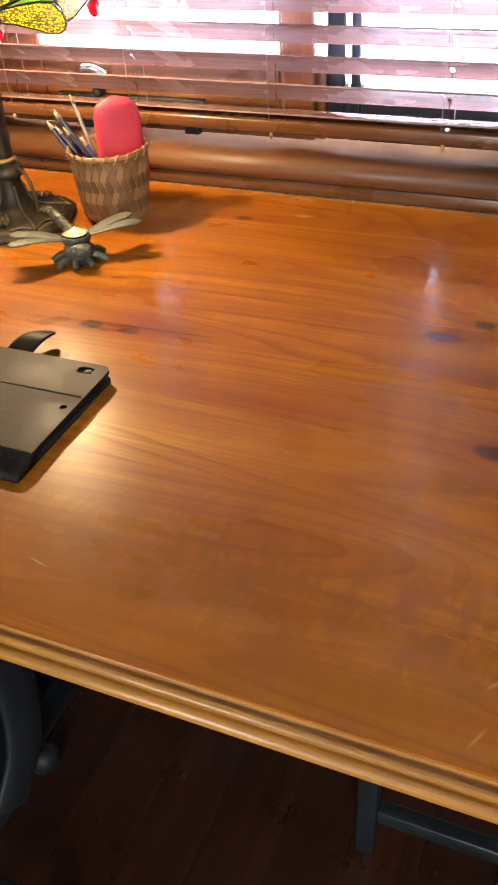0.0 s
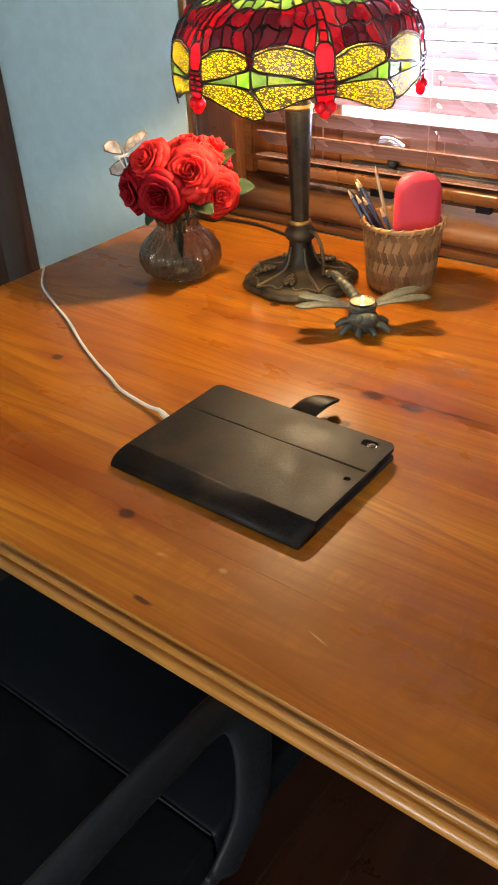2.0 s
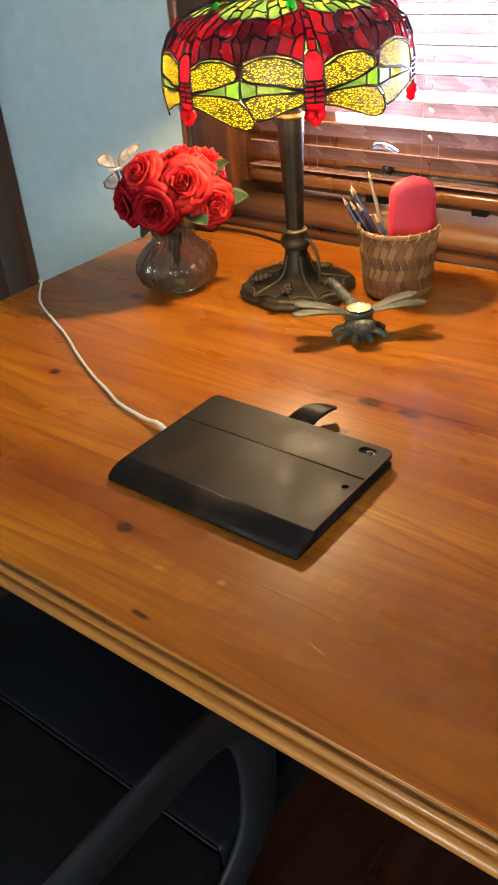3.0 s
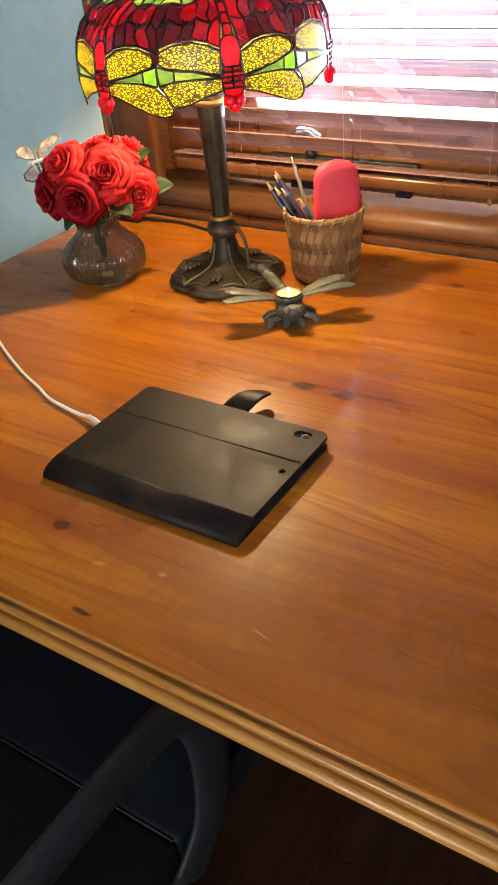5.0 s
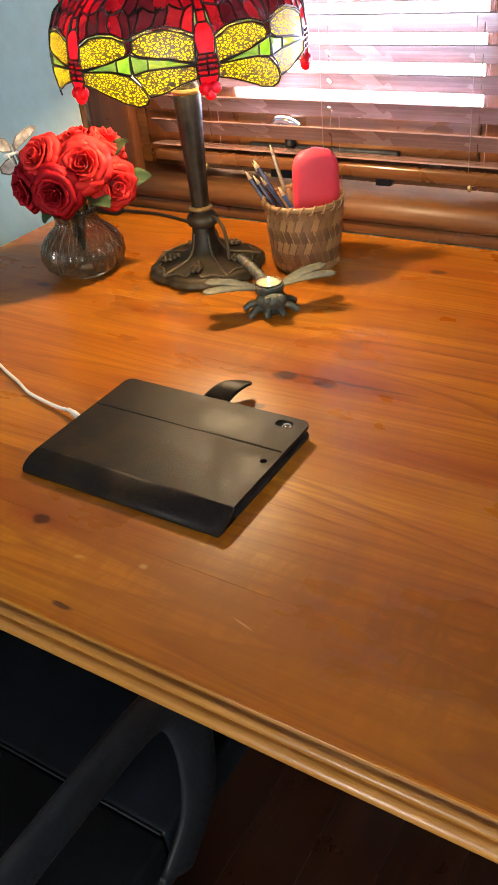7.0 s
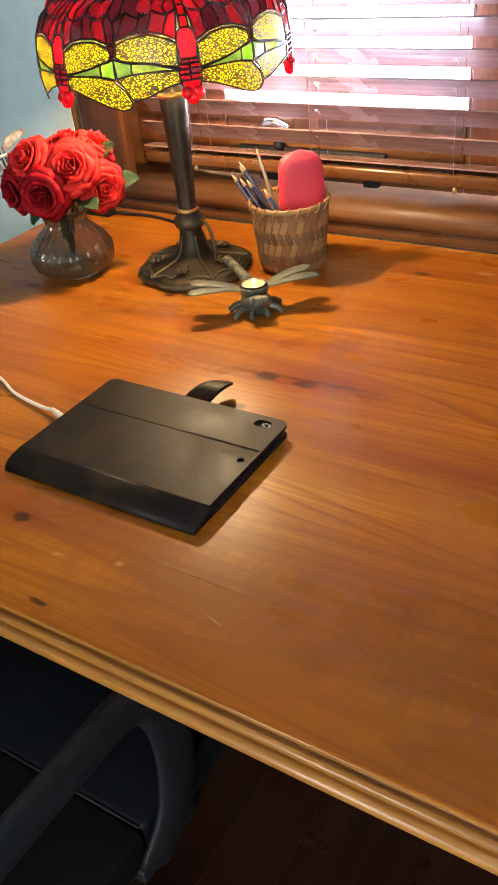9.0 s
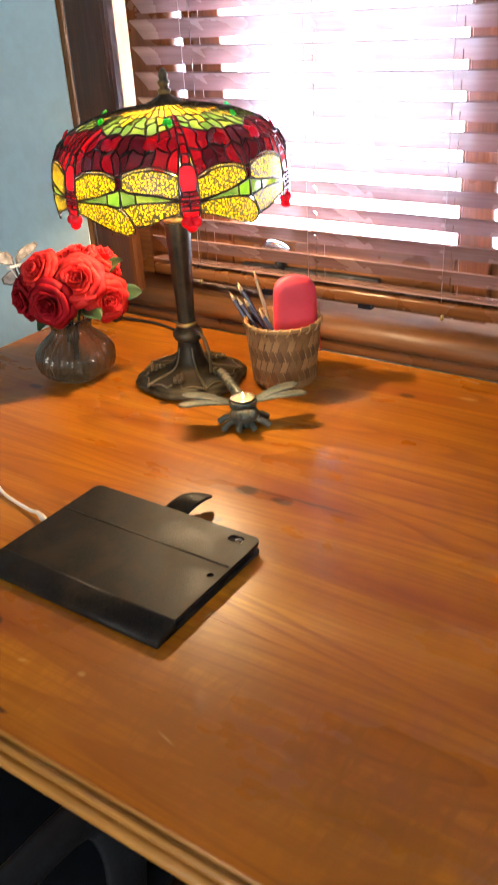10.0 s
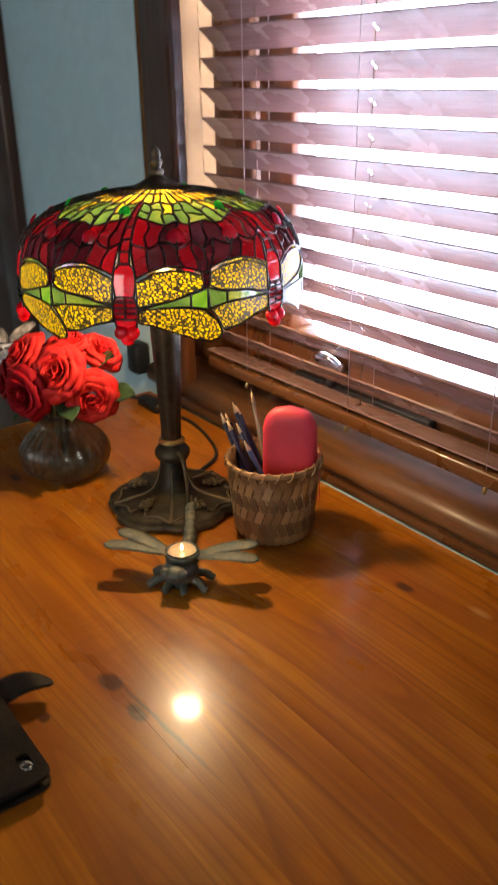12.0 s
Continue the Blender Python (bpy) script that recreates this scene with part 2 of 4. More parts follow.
def mercury():
    m = Mat("smoked_mercury_glass", rough=0.04, metal=0.0)
    a = m.noise(m.coords(), 90.0, 5.0, 0.7)
    m.base(m.ramp(a, [(0.35, (0.50, 0.41, 0.30)), (0.7, (0.80, 0.70, 0.56))]))
    m.b.inputs["Transmission Weight"].default_value = 0.97
    m.b.inputs["IOR"].default_value = 1.45
    m.gloss(a, 0.02, 0.08)
    return m.m


def glow(name, colour, strength):
    m = bpy.data.materials.new(name)
    m.use_nodes = True
    t = m.node_tree
    t.nodes.remove(t.nodes["Principled BSDF"])
    e = t.nodes.new("ShaderNodeEmission")
    e.inputs["Color"].default_value = (*colour, 1)
    e.inputs["Strength"].default_value = strength
    t.links.new(e.outputs[0], t.nodes["Material Output"].inputs["Surface"])
    return m


PINE = desk_wood()
MOULD = wood("varnished_pine_edge", (0.28, 0.108, 0.014), (0.46, 0.200, 0.034), (2, 60, 60), 0.4, 0.12)
CEDAR = wood("stained_window_timber", (0.085, 0.031, 0.011), (0.20, 0.080, 0.026), (2, 40, 40), 0.3, 0.4)
SILL = wood("worn_sill_timber", (0.10, 0.038, 0.013), (0.25, 0.105, 0.034), (2, 40, 40), 0.5, 0.05)
CORD = plain("mauve_blind_cord", (0.36, 0.24, 0.24), 0.6, var=0.1)
CEDAR_UP = wood("stained_window_timber_upright", (0.10, 0.030, 0.011), (0.24, 0.082, 0.026), (40, 40, 2), 0.3, 0.4)
# upright window timber darkened: the architrave's backlit shade put into its colour
ARCH = wood("backlit_dark_architrave", (0.045, 0.015, 0.006), (0.12, 0.040, 0.014), (40, 40, 2), 0.36, 0.12)
SLAT = wood("stained_blind_slat", (0.240, 0.135, 0.122), (0.345, 0.222, 0.215), (2, 60, 60), 0.26, 0.35, 0.3)
FLOOR = wood("dark_red_floorboard", (0.020, 0.006, 0.003), (0.055, 0.017, 0.008), (30, 2, 30), 0.34, 0.12, 0.6)
DARKWOOD = wood("dark_door_timber", (0.05, 0.018, 0.009), (0.10, 0.036, 0.017), (30, 30, 2), 0.4, 0.2)
BLUE = plain("pale_blue_wall_paint", (0.53, 0.71, 0.77), 0.7, var=0.06, scale=220.0, bump=0.15)
# ceiling out of view, kept dark so less daylight bounces onto the desk
CEIL = plain("unseen_dark_ceiling", (0.20, 0.15, 0.11), 0.8, var=0.3, scale=150.0)
CASE = leather()
BRONZE, VERD, MERC = bronze(), verdigris(), mercury()
BRASS = plain("worn_brass", (0.50, 0.36, 0.14), 0.35, 1.0)
LEAD = plain("blackened_lead", (0.022, 0.019, 0.016), 0.35, 0.6, var=0.4)
RED, PLUM = stained_glass("ruby_glass", (0.24, 0.001, 0.006), (0.46, 0.003, 0.012), 25.0, 0.88, 0.15)[0].m, stained_glass("plum_glass", (0.012, 0.001, 0.004), (0.050, 0.003, 0.009), 25.0, 0.85)[0].m
GREEN = stained_glass("moss_green_glass", (0.07, 0.16, 0.03), (0.18, 0.33, 0.08), 25.0, 0.82)[0].m
LIME = stained_glass("lime_green_glass", (0.10, 0.32, 0.02), (0.30, 0.50, 0.06))[0].m
YELLOW = stained_glass("yellow_glass", (0.78, 0.52, 0.02), (0.90, 0.70, 0.06), 25.0, 0.72, 0.24)[0].m
WING = wing_glass()
JEWEL = stained_glass("ruby_jewel_glass", (0.80, 0.006, 0.03), (0.95, 0.02, 0.05), 10.0, 0.75, 1.0)[0].m
CRIMSON = stained_glass("deep_crimson_glass", (0.10, 0.001, 0.006), (0.20, 0.002, 0.009), 25.0, 0.88, 0.22)[0].m
AMBER = stained_glass("amber_glass", (0.80, 0.36, 0.01), (0.90, 0.50, 0.03), 25.0, 0.72, 0.24)[0].m
LEAFY = stained_glass("mottled_leaf_glass", (0.08, 0.19, 0.03), (0.34, 0.42, 0.08), 35.0, 0.82)[0].m
BODY = stained_glass("deep_ruby_body_glass", (0.42, 0.002, 0.012), (0.62, 0.004, 0.018), 40.0, 0.88, 0.18)[0].m
EMERALD = stained_glass("emerald_jewel_glass", (0.02, 0.60, 0.14), (0.05, 0.80, 0.22), 10.0, 0.95, 1.0)[0].m
PANE = clear_glass()
# paler matt copy of the window timber, its sunlit look put into the colour
REVEAL = plain("sunlit_reveal_timber", (0.17, 0.085, 0.036), 0.85, spec=0.08, var=0.3)
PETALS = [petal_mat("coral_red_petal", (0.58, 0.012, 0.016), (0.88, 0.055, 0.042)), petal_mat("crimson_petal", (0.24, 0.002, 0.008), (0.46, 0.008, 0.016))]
LEAF = plain("silk_leaf_green", (0.024, 0.058, 0.018), 0.5)
STRAW3 = plain("bamboo_strip_dark", (0.17, 0.080, 0.032), 0.45, var=0.4, scale=120.0)
STRAW = plain("bamboo_strip_tan", (0.34, 0.185, 0.072), 0.5, var=0.45, scale=120.0)
STRAW2 = plain("bamboo_strip_brown", (0.22, 0.112, 0.042), 0.5, var=0.45, scale=120.0)
PINK = plain("coral_pink_rubber", (0.60, 0.034, 0.058), 0.55, var=0.06, scale=300.0)
NAVY = plain("navy_pencil_lacquer", (0.016, 0.014, 0.045), 0.4, coat=0.1, spec=0.3)
TAN = plain("tan_pencil_lacquer", (0.30, 0.22, 0.12), 0.35, coat=0.3)
SKYB = plain("blue_pencil_lacquer", (0.07, 0.14, 0.30), 0.35, coat=0.3)
CREAM = plain("bare_pencil_wood", (0.68, 0.48, 0.28), 0.6)
GRAPH = plain("pencil_lead", (0.05, 0.05, 0.06), 0.5)
WAX = plain("candle_wax", (0.80, 0.60, 0.38), 0.12, var=0.05, coat=1.0)
ALU = plain("aluminium_cup", (0.7, 0.68, 0.64), 0.3, 1.0)
CABLE = plain("white_cable_jacket", (0.75, 0.73, 0.70), 0.45, var=0.06)
BLACK = plain("black_plastic", (0.010, 0.011, 0.014), 0.5, var=0.3, scale=200.0, spec=0.3)
FABRIC = plain("black_leather_seat", (0.004, 0.006, 0.009), 0.55, var=0.3, scale=400.0, bump=0.3, spec=0.18)
MESH = plain("black_woven_seat", (0.003, 0.004, 0.005), 0.75, var=0.3, scale=900.0, bump=0.8, spec=0.12)
STEEL = plain("grey_painted_steel", (0.030, 0.040, 0.045), 0.35, 0.5, var=0.25)
CHROME = plain("chrome", (0.75, 0.76, 0.8), 0.12, 1.0, var=0.05)
BFLY = plain("butterfly_wing_cream", (0.48, 0.43, 0.40), 0.6, var=0.8, scale=260.0)
BFLY2 = plain("butterfly_vein_brown", (0.10, 0.085, 0.08), 0.6)
DARKALU = plain("dark_aluminium", (0.03, 0.04, 0.055), 0.35, 0.6)
LENS = plain("camera_lens_glass", (0.02, 0.02, 0.03), 0.05, coat=1.0)
FLAME = glow("candle_flame", (1.0, 0.72, 0.36), 18.0)
OUTSIDE = glow("daylight_distance", (0.62, 0.74, 1.0), DAY_GLOW)


# ---- building helpers ----
def mesh_of(name, bm, material, smooth=True):
    me = bpy.data.meshes.new(name)
    bmesh.ops.recalc_face_normals(bm, faces=bm.faces[:])
    bm.to_mesh(me)
    bm.free()
    if smooth:
        for p in me.polygons:
            p.use_smooth = True
    if material:
        me.materials.append(material)
    return me


def part(name, bm, material, parent=None, label="", smooth=True):
    ob = new(name, mesh_of(name, bm, material, smooth))
    ob.parent = parent
    if label:
        tagged(ob, label)
    return ob


def share(name, me, parent, m=None):
    ob = new(name, me)
    ob.parent = parent
    if m is not None:
        ob.matrix_basis = m
    return ob


def thing(name, label, category, group="", kind=""):
    return tagged(new(name), label, category, group, kind)


def structure(name, bm, material, label, category, smooth=False):
    return tagged(part(name, bm, material, None, "", smooth), label, category, "", "structure")


def box(bm, x0, x1, y0, y1, z0, z1, bev=0.0, seg=2, m=None):
    made = bmesh.ops.create_cube(bm, size=1.0)["verts"]
    for v in made:
        v.co = Vector((x0 + (v.co.x + 0.5) * (x1 - x0), y0 + (v.co.y + 0.5) * (y1 - y0), z0 + (v.co.z + 0.5) * (z1 - z0)))
    if bev:
        edges = list({e for v in made for e in v.link_edges})
        made = bmesh.ops.bevel(bm, geom=edges, offset=bev, segments=seg, affect="EDGES", profile=0.5)["verts"]
    if m is not None:
        bmesh.ops.transform(bm, matrix=m, verts=list(set(made)))
    return bm


def boxed(*a, **k):
    return box(bmesh.new(), *a, **k)


def lathe(bm, profile, cx, cy, segs=48, flute=None, close=False):
    rings = []
    for r, z in profile:
        ring = []
        for i in range(segs):
            a = 2 * math.pi * i / segs
            q = r * (flute(a, z, r) if flute else 1.0)
            ring.append(bm.verts.new((cx + q * math.cos(a), cy + q * math.sin(a), z)))
        rings.append(ring)
    for p, q in zip(rings, rings[1:]):
        for i in range(segs):
            bm.faces.new((p[i], p[(i + 1) % segs], q[(i + 1) % segs], q[i]))
    if close:
        bm.faces.new(rings[0])
        bm.faces.new(rings[-1])
    return bm


def smooth_path(pts, n=8):
    """Points of a gliding curve through pts."""
    p = [Vector(q) for q in pts]
    p = [p[0] * 2 - p[1]] + p + [p[-1] * 2 - p[-2]]
    out = []
    for i in range(1, len(p) - 2):
        for k in range(n):
            t = k / n
            a, b, c, d = p[i - 1:i + 3]
            out.append(0.5 * (2 * b + (c - a) * t + (2 * a - 5 * b + 4 * c - d) * t * t + (3 * b - a - 3 * c + d) * t ** 3))
    return out + [p[-2]]


def tube(bm, pts, radius, segs=8, flat=1.0, cap=True):
    pts = [Vector(q) for q in pts]
    n = len(pts)
    rings, up = [], None
    for i, p in enumerate(pts):
        d = (pts[min(i + 1, n - 1)] - pts[max(i - 1, 0)]).normalized()
        if up is None:
            up = Vector((0, 0, 1)) if abs(d.z) < 0.9 else Vector((1, 0, 0))
        side = d.cross(up).normalized()
        up = side.cross(d).normalized()
        r = radius(i / (n - 1)) if callable(radius) else radius
        rings.append([bm.verts.new(p + side * r * math.cos(2 * math.pi * k / segs) + up * r * flat * math.sin(2 * math.pi * k / segs)) for k in range(segs)])
    for a, b in zip(rings, rings[1:]):
        for k in range(segs):
            bm.faces.new((a[k], a[(k + 1) % segs], b[(k + 1) % segs], b[k]))
    if cap:
        bm.faces.new(rings[0])
        bm.faces.new(rings[-1])
    return bm


def tubed(*a, **k):
    return tube(bmesh.new(), *a, **k)


def ball(bm, centre, rx, ry=None, rz=None, u=16, v=10, m=None):
    ry, rz = ry or rx, rz or rx
    made = bmesh.ops.create_uvsphere(bm, u_segments=u, v_segments=v, radius=1.0)["verts"]
    mm = Matrix.Translation(centre) @ (m or Matrix()) @ Matrix.Diagonal((rx, ry, rz, 1))
    bmesh.ops.transform(bm, matrix=mm, verts=made)
    return bm


def extrude_x(outline, x0, x1, cuts=1):
    """A bar along x with the outline given as (y, z)."""
    bm = bmesh.new()
    rings = [[bm.verts.new((x0 + (x1 - x0) * i / cuts, y, z)) for y, z in outline] for i in range(cuts + 1)]
    n = len(outline)
    for a, b in zip(rings, rings[1:]):
        for k in range(n):
            bm.faces.new((a[k], a[(k + 1) % n], b[(k + 1) % n], b[k]))
    bm.faces.new(rings[0])
    bm.faces.new(rings[-1])
    return bm


def extrude_z(outline, z0, z1):
    bm = bmesh.new()
    lo = [bm.verts.new((x, y, z0)) for x, y in outline]
    hi = [bm.verts.new((x, y, z1)) for x, y in outline]
    n = len(outline)
    for k in range(n):
        bm.faces.new((lo[k], lo[(k + 1) % n], hi[(k + 1) % n], hi[k]))
    bm.faces.new(lo)
    bm.faces.new(hi)
    return bm


def rounded_rect(x0, x1, y0, y1, r, seg=5):
    out = []
    for cx, cy, a0 in ((x1 - r, y1 - r, 0), (x0 + r, y1 - r, 90), (x0 + r, y0 + r, 180), (x1 - r, y0 + r, 270)):
        for i in range(seg + 1):
            a = radians(a0 + 90 * i / seg)
            out.append((cx + r * math.cos(a), cy + r * math.sin(a)))
    return out


def wall_with_hole(u0, u1, z0, z1, holes, place):
    """A wall of boxes round its openings; place(u0, u1, z0, z1, bm) adds one box."""
    bm = bmesh.new()
    us = sorted({u0, u1, *[h[0] for h in holes], *[h[1] for h in holes]})
    for a, b in zip(us, us[1:]):
        cut = [(h[2], h[3]) for h in holes if h[0] <= a and h[1] >= b]
        z = z0
        for lo, hi in sorted(cut):
            if lo > z:
                place(a, b, z, lo, bm)
            z = hi
        if z < z1:
            place(a, b, z, z1, bm)
    return bm


# ---- the room ----
WALL_Y = 0.985
XL, XR, YB, TOP = -1.35, 2.40, -2.30, 2.50
structure("wall_north", wall_with_hole(XL, XR, 0, TOP, [(0.0, 1.66, 0.79, 2.08)], lambda a, b, c, d, bm: box(bm, a, b, WALL_Y, 1.16, c, d)), BLUE, "pale blue painted wall round the timber window", "wall")
structure("wall_west", boxed(XL - 0.12, XL, YB, 1.16, 0, TOP), BLUE, "pale blue painted room wall", "wall", False)
structure("wall_east", boxed(XR, XR + 0.12, YB, 1.16, 0, TOP), BLUE, "pale blue painted room wall", "wall")
# unseen wall; its opening is assumed, to hold the fill light
structure("wall_south", wall_with_hole(XL - 0.12, XR + 0.12, 0, TOP, [(1.25, 2.25, 0.9, 2.1)], lambda a, b, c, d, bm: box(bm, a, b, YB - 0.12, YB, c, d)), BLUE, "pale blue painted room wall with added opening for fill light", "wall")
structure("ceiling", boxed(XL - 0.12, XR + 0.12, YB - 0.12, 1.16, TOP, TOP + 0.1), CEIL, "unseen ceiling, dark brown to cut bounced daylight", "ceiling")

# window joinery
win = thing("window_1", "stained timber window with rounded sill moulding and clear panes", "window", kind="structure")
arch = [(0.028, WALL_Y), (0.030, 0.978), (0.038, 0.973), (0.07, 0.968), (0.115, 0.963), (0.139, 0.961), (0.147, 0.963), (0.150, 0.969), (0.150, WALL_Y)]
part("architrave", extrude_z(arch, 0.80, 2.12), ARCH, win, "", False)
part("architrave", extrude_z([(1.76 - x, y) for x, y in arch], 0.80, 2.12), ARCH, win, "", False)
part("architrave", boxed(-0.0, 1.72, 0.953, WALL_Y, 2.06, 2.16, 0.006), CEDAR, win)
roll = [(1.10, 0.816), (1.01, 0.8175), (0.998, 0.820)] + [(0.982 + 0.0205 * math.cos(a), 0.8000 + 0.0205 * math.sin(a)) for a in [radians(90 + 18 * i) for i in range(11)]] + [(1.10, 0.778)]
part("sill", extrude_x(roll, 0.0, 1.72), SILL, win, "rounded stained timber sill")
# dark board added in place of the shade under the sill roll
part("apron", boxed(0.02, 1.74, 0.974, WALL_Y, 0.757, 0.780, 0.003), CEDAR, win)
# strip added in front of the shaded wall to give its pale line
structure("trim", boxed(0.34, 1.74, 0.9718, 0.9737, 0.70, 0.7570, 0.0006), BLUE, "pale blue strip added as the bright line between desk and sill", "trim")
part("jamb", boxed(0.0005, 0.014, 0.986, 1.34, 0.812, 2.06, 0.002), REVEAL, win)
part("bead", boxed(0.0145, 0.022, 1.050, 1.062, 0.816, 2.06, 0.003), REVEAL, win)
part("jamb", boxed(1.618, 1.655, 0.978, 1.15, 0.812, 2.06, 0.003), CEDAR_UP, win)
part("stile", boxed(0.0905, 0.200, 1.085, 1.135, 0.812, 2.06, 0.004), CEDAR_UP, win)
part("stile", boxed(0.232, 0.320, 1.080, 1.135, 0.812, 2.06, 0.004), CEDAR_UP, win)
part("stile", boxed(0.805, 0.868, 1.080, 1.135, 0.812, 2.06, 0.004), CEDAR_UP, win)
part("stile", boxed(0.886, 0.918, 1.095, 1.130, 0.812, 2.06, 0.003), DARKALU, win, "dark aluminium stile")
part("stile", boxed(0.928, 0.946, 1.095, 1.130, 0.812, 2.06, 0.003), DARKALU, win, "dark aluminium stile")
part("stile", boxed(1.42, 1.608, 1.085, 1.135, 0.812, 2.06, 0.004), CEDAR_UP, win)
part("bottom_rail", boxed(0.320, 0.805, 1.080, 1.135, 0.812, 0.943, 0.004), CEDAR, win)
part("bottom_rail", boxed(0.946, 1.42, 1.095, 1.130, 0.812, 0.905, 0.004), DARKALU, win, "dark aluminium bottom rail")
part("bottom_rail", boxed(0.014, 0.0905, 1.09, 1.130, 0.812, 0.943, 0.003), CEDAR, win)
part("bottom_rail", boxed(0.200, 0.232, 1.09, 1.130, 0.812, 0.943, 0.003), CEDAR, win)
part("bottom_rail", boxed(0.918, 0.928, 1.097, 1.128, 0.812, 0.905, 0.002), DARKALU, win, "dark aluminium bottom rail")
part("bottom_rail", boxed(0.868, 0.886, 1.09, 1.130, 0.812, 0.943, 0.003), CEDAR, win)
part("top_rail", boxed(0.0905, 1.608, 1.075, 1.14, 2.06, 2.12, 0.004), CEDAR, win)
# narrow panes are added bright slits: stile highlights, plus jamb daylight at 0.014
for x0, x1 in ((0.014, 0.088), (0.200, 0.232), (0.320, 0.805), (0.868, 0.886), (0.946, 1.42)):
    p = part("pane", boxed(x0, x1, 1.108, 1.112, 0.90, 2.06), PANE, win, "", False)
    p.visible_shadow = False
structure("backdrop", boxed(-7.0, 6.0, 4.2, 4.25, -2.5, 5.0), OUTSIDE, "overexposed bright daylight beyond the window", "backdrop")

# window latch and stay bar behind the blind
latch = thing("window_latch", "chrome lever latch on the timber window rail", "latch")
part("plate", boxed(0.405, 0.465, 1.066, 1.080, 0.899, 0.917, 0.004), CHROME, latch)
lv = tubed(smooth_path([(0.412, 1.062, 0.915), (0.43, 1.052, 0.926), (0.452, 1.052, 0.925), (0.468, 1.06, 0.914)]), 0.0075, 10)
part("lever", lv, CHROME, latch)
part("knob", ball(bmesh.new(), (0.448, 1.06, 0.885), 0.011), BLACK, latch, "black latch knob")
bar = thing("window_stay", "dark metal stay bar lying along the sill", "window stay")
part("bar", boxed(0.352, 0.664, 1.062, 1.078, 0.862, 0.878, 0.003), BLACK, bar)
part("bracket", boxed(0.40, 0.45, 1.058, 1.082, 0.812, 0.866, 0.003), BLACK, bar)
part("bracket", boxed(0.62, 0.65, 1.062, 1.080, 0.812, 0.866, 0.003), BLACK, bar)

# timber blind
CORDS = (0.29, 0.55, 0.817, 1.11, 1.37)
blind = thing("timber_blind", "stained timber slat blind with tilted slats and cords", "blind")
BLIND_Y, SLAT_W, PITCH, TILT_DEG = 1.030, 0.050, 0.0451, 42.0


def slat_mesh():
    """One slat with a slot at each cord, its room side edge up."""
    bm = bmesh.new()
    xs = [0.163]
    for c in CORDS:
        xs += [c - 0.0028, c + 0.0028]
    xs.append(1.60)
    ys = [-SLAT_W / 2, -0.008, 0.008, SLAT_W / 2]
    h = 0.0014
    made = {}

    def vert(i, j, k):
        if (i, j, k) not in made:
            crown = 0.0012 * (1 - (ys[j] / (SLAT_W / 2)) ** 2)
            made[i, j, k] = bm.verts.new((xs[i], ys[j], (h if k else -h) + crown))
        return made[i, j, k]

    solid = {(i, j) for i in range(len(xs) - 1) for j in range(3) if not (j == 1 and i in (3, 7))}
    for i, j in solid:
        for k in (0, 1):
            bm.faces.new([vert(i, j, k), vert(i + 1, j, k), vert(i + 1, j + 1, k), vert(i, j + 1, k)])
        for (di, dj), (a, b) in {(0, -1): ((i, j), (i + 1, j)), (0, 1): ((i, j + 1), (i + 1, j + 1)), (-1, 0): ((i, j), (i, j + 1)), (1, 0): ((i + 1, j), (i + 1, j + 1))}.items():
            if (i + di, j + dj) not in solid:
                bm.faces.new([vert(*a, 0), vert(*b, 0), vert(*b, 1), vert(*a, 1)])
    return mesh_of("slat", bm, SLAT, False)


slat_me = slat_mesh()
rng = random.Random(4)
share("slat", slat_me, blind, pose(0, BLIND_Y, 0.8775, -9, 0, 0))
for i in range(25):
    z = 0.911 + PITCH * i
    share("slat", slat_me, blind, pose(0, BLIND_Y, z, -TILT_DEG + rng.uniform(-1.2, 1.2), 0, rng.uniform(-0.04, 0.04)))
part("bottom_rail", boxed(0.163, 1.60, BLIND_Y - 0.026, BLIND_Y + 0.022, 0.848, 0.8705, 0.004), CEDAR, blind)
part("head_rail", boxed(0.14, 1.605, BLIND_Y - 0.03, BLIND_Y + 0.03, 2.02, 2.06, 0.003), SLAT, blind)
for c in CORDS:
    part("lift_cord", tubed([(c, BLIND_Y, 0.87), (c, BLIND_Y, 2.02)], 0.0009, 5), CEDAR, blind)
    for dy, dx in ((-0.021, -0.006), (0.021, 0.006)):
        part("ladder_cord", tubed([(c + dx, BLIND_Y + dy, 0.862), (c + dx, BLIND_Y + dy, 2.02)], 0.0007, 5), CORD, blind)
    part("cord_button", ball(bmesh.new(), (c, BLIND_Y - 0.028, 0.846), 0.004, 0.004, 0.006, 8, 6), BRASS, blind)

# dark door frame further along the wall
door = thing("door_1", "dark stained timber door frame beside the blue wall", "door frame", kind="structure")
part("architrave", boxed(-0.71, -0.590, 0.955, WALL_Y, 0, 2.12, 0.006), DARKWOOD, door)
part("door_leaf", boxed(-1.33, -0.71, 0.965, WALL_Y, 0, 2.05, 0.003), DARKWOOD, door)

# ---- the desk ----
desk = thing("desk", "orange varnished pine desk with moulded front edge and knots", "desk")
DX0, DX1, DY1 = 0.0, 1.70, 0.966
EDGES = [0.0, 0.112, 0.232, 0.35, 0.474, 0.60, 0.722, 0.846, DY1]
part("apron", boxed(DX0 + 0.05, DX1 - 0.05, 0.06, 0.085, 0.62, 0.7335, 0.003), PINE, desk)
part("apron", boxed(DX0 + 0.05, DX1 - 0.05, 0.87, 0.895, 0.62, 0.7335, 0.003), PINE, desk)
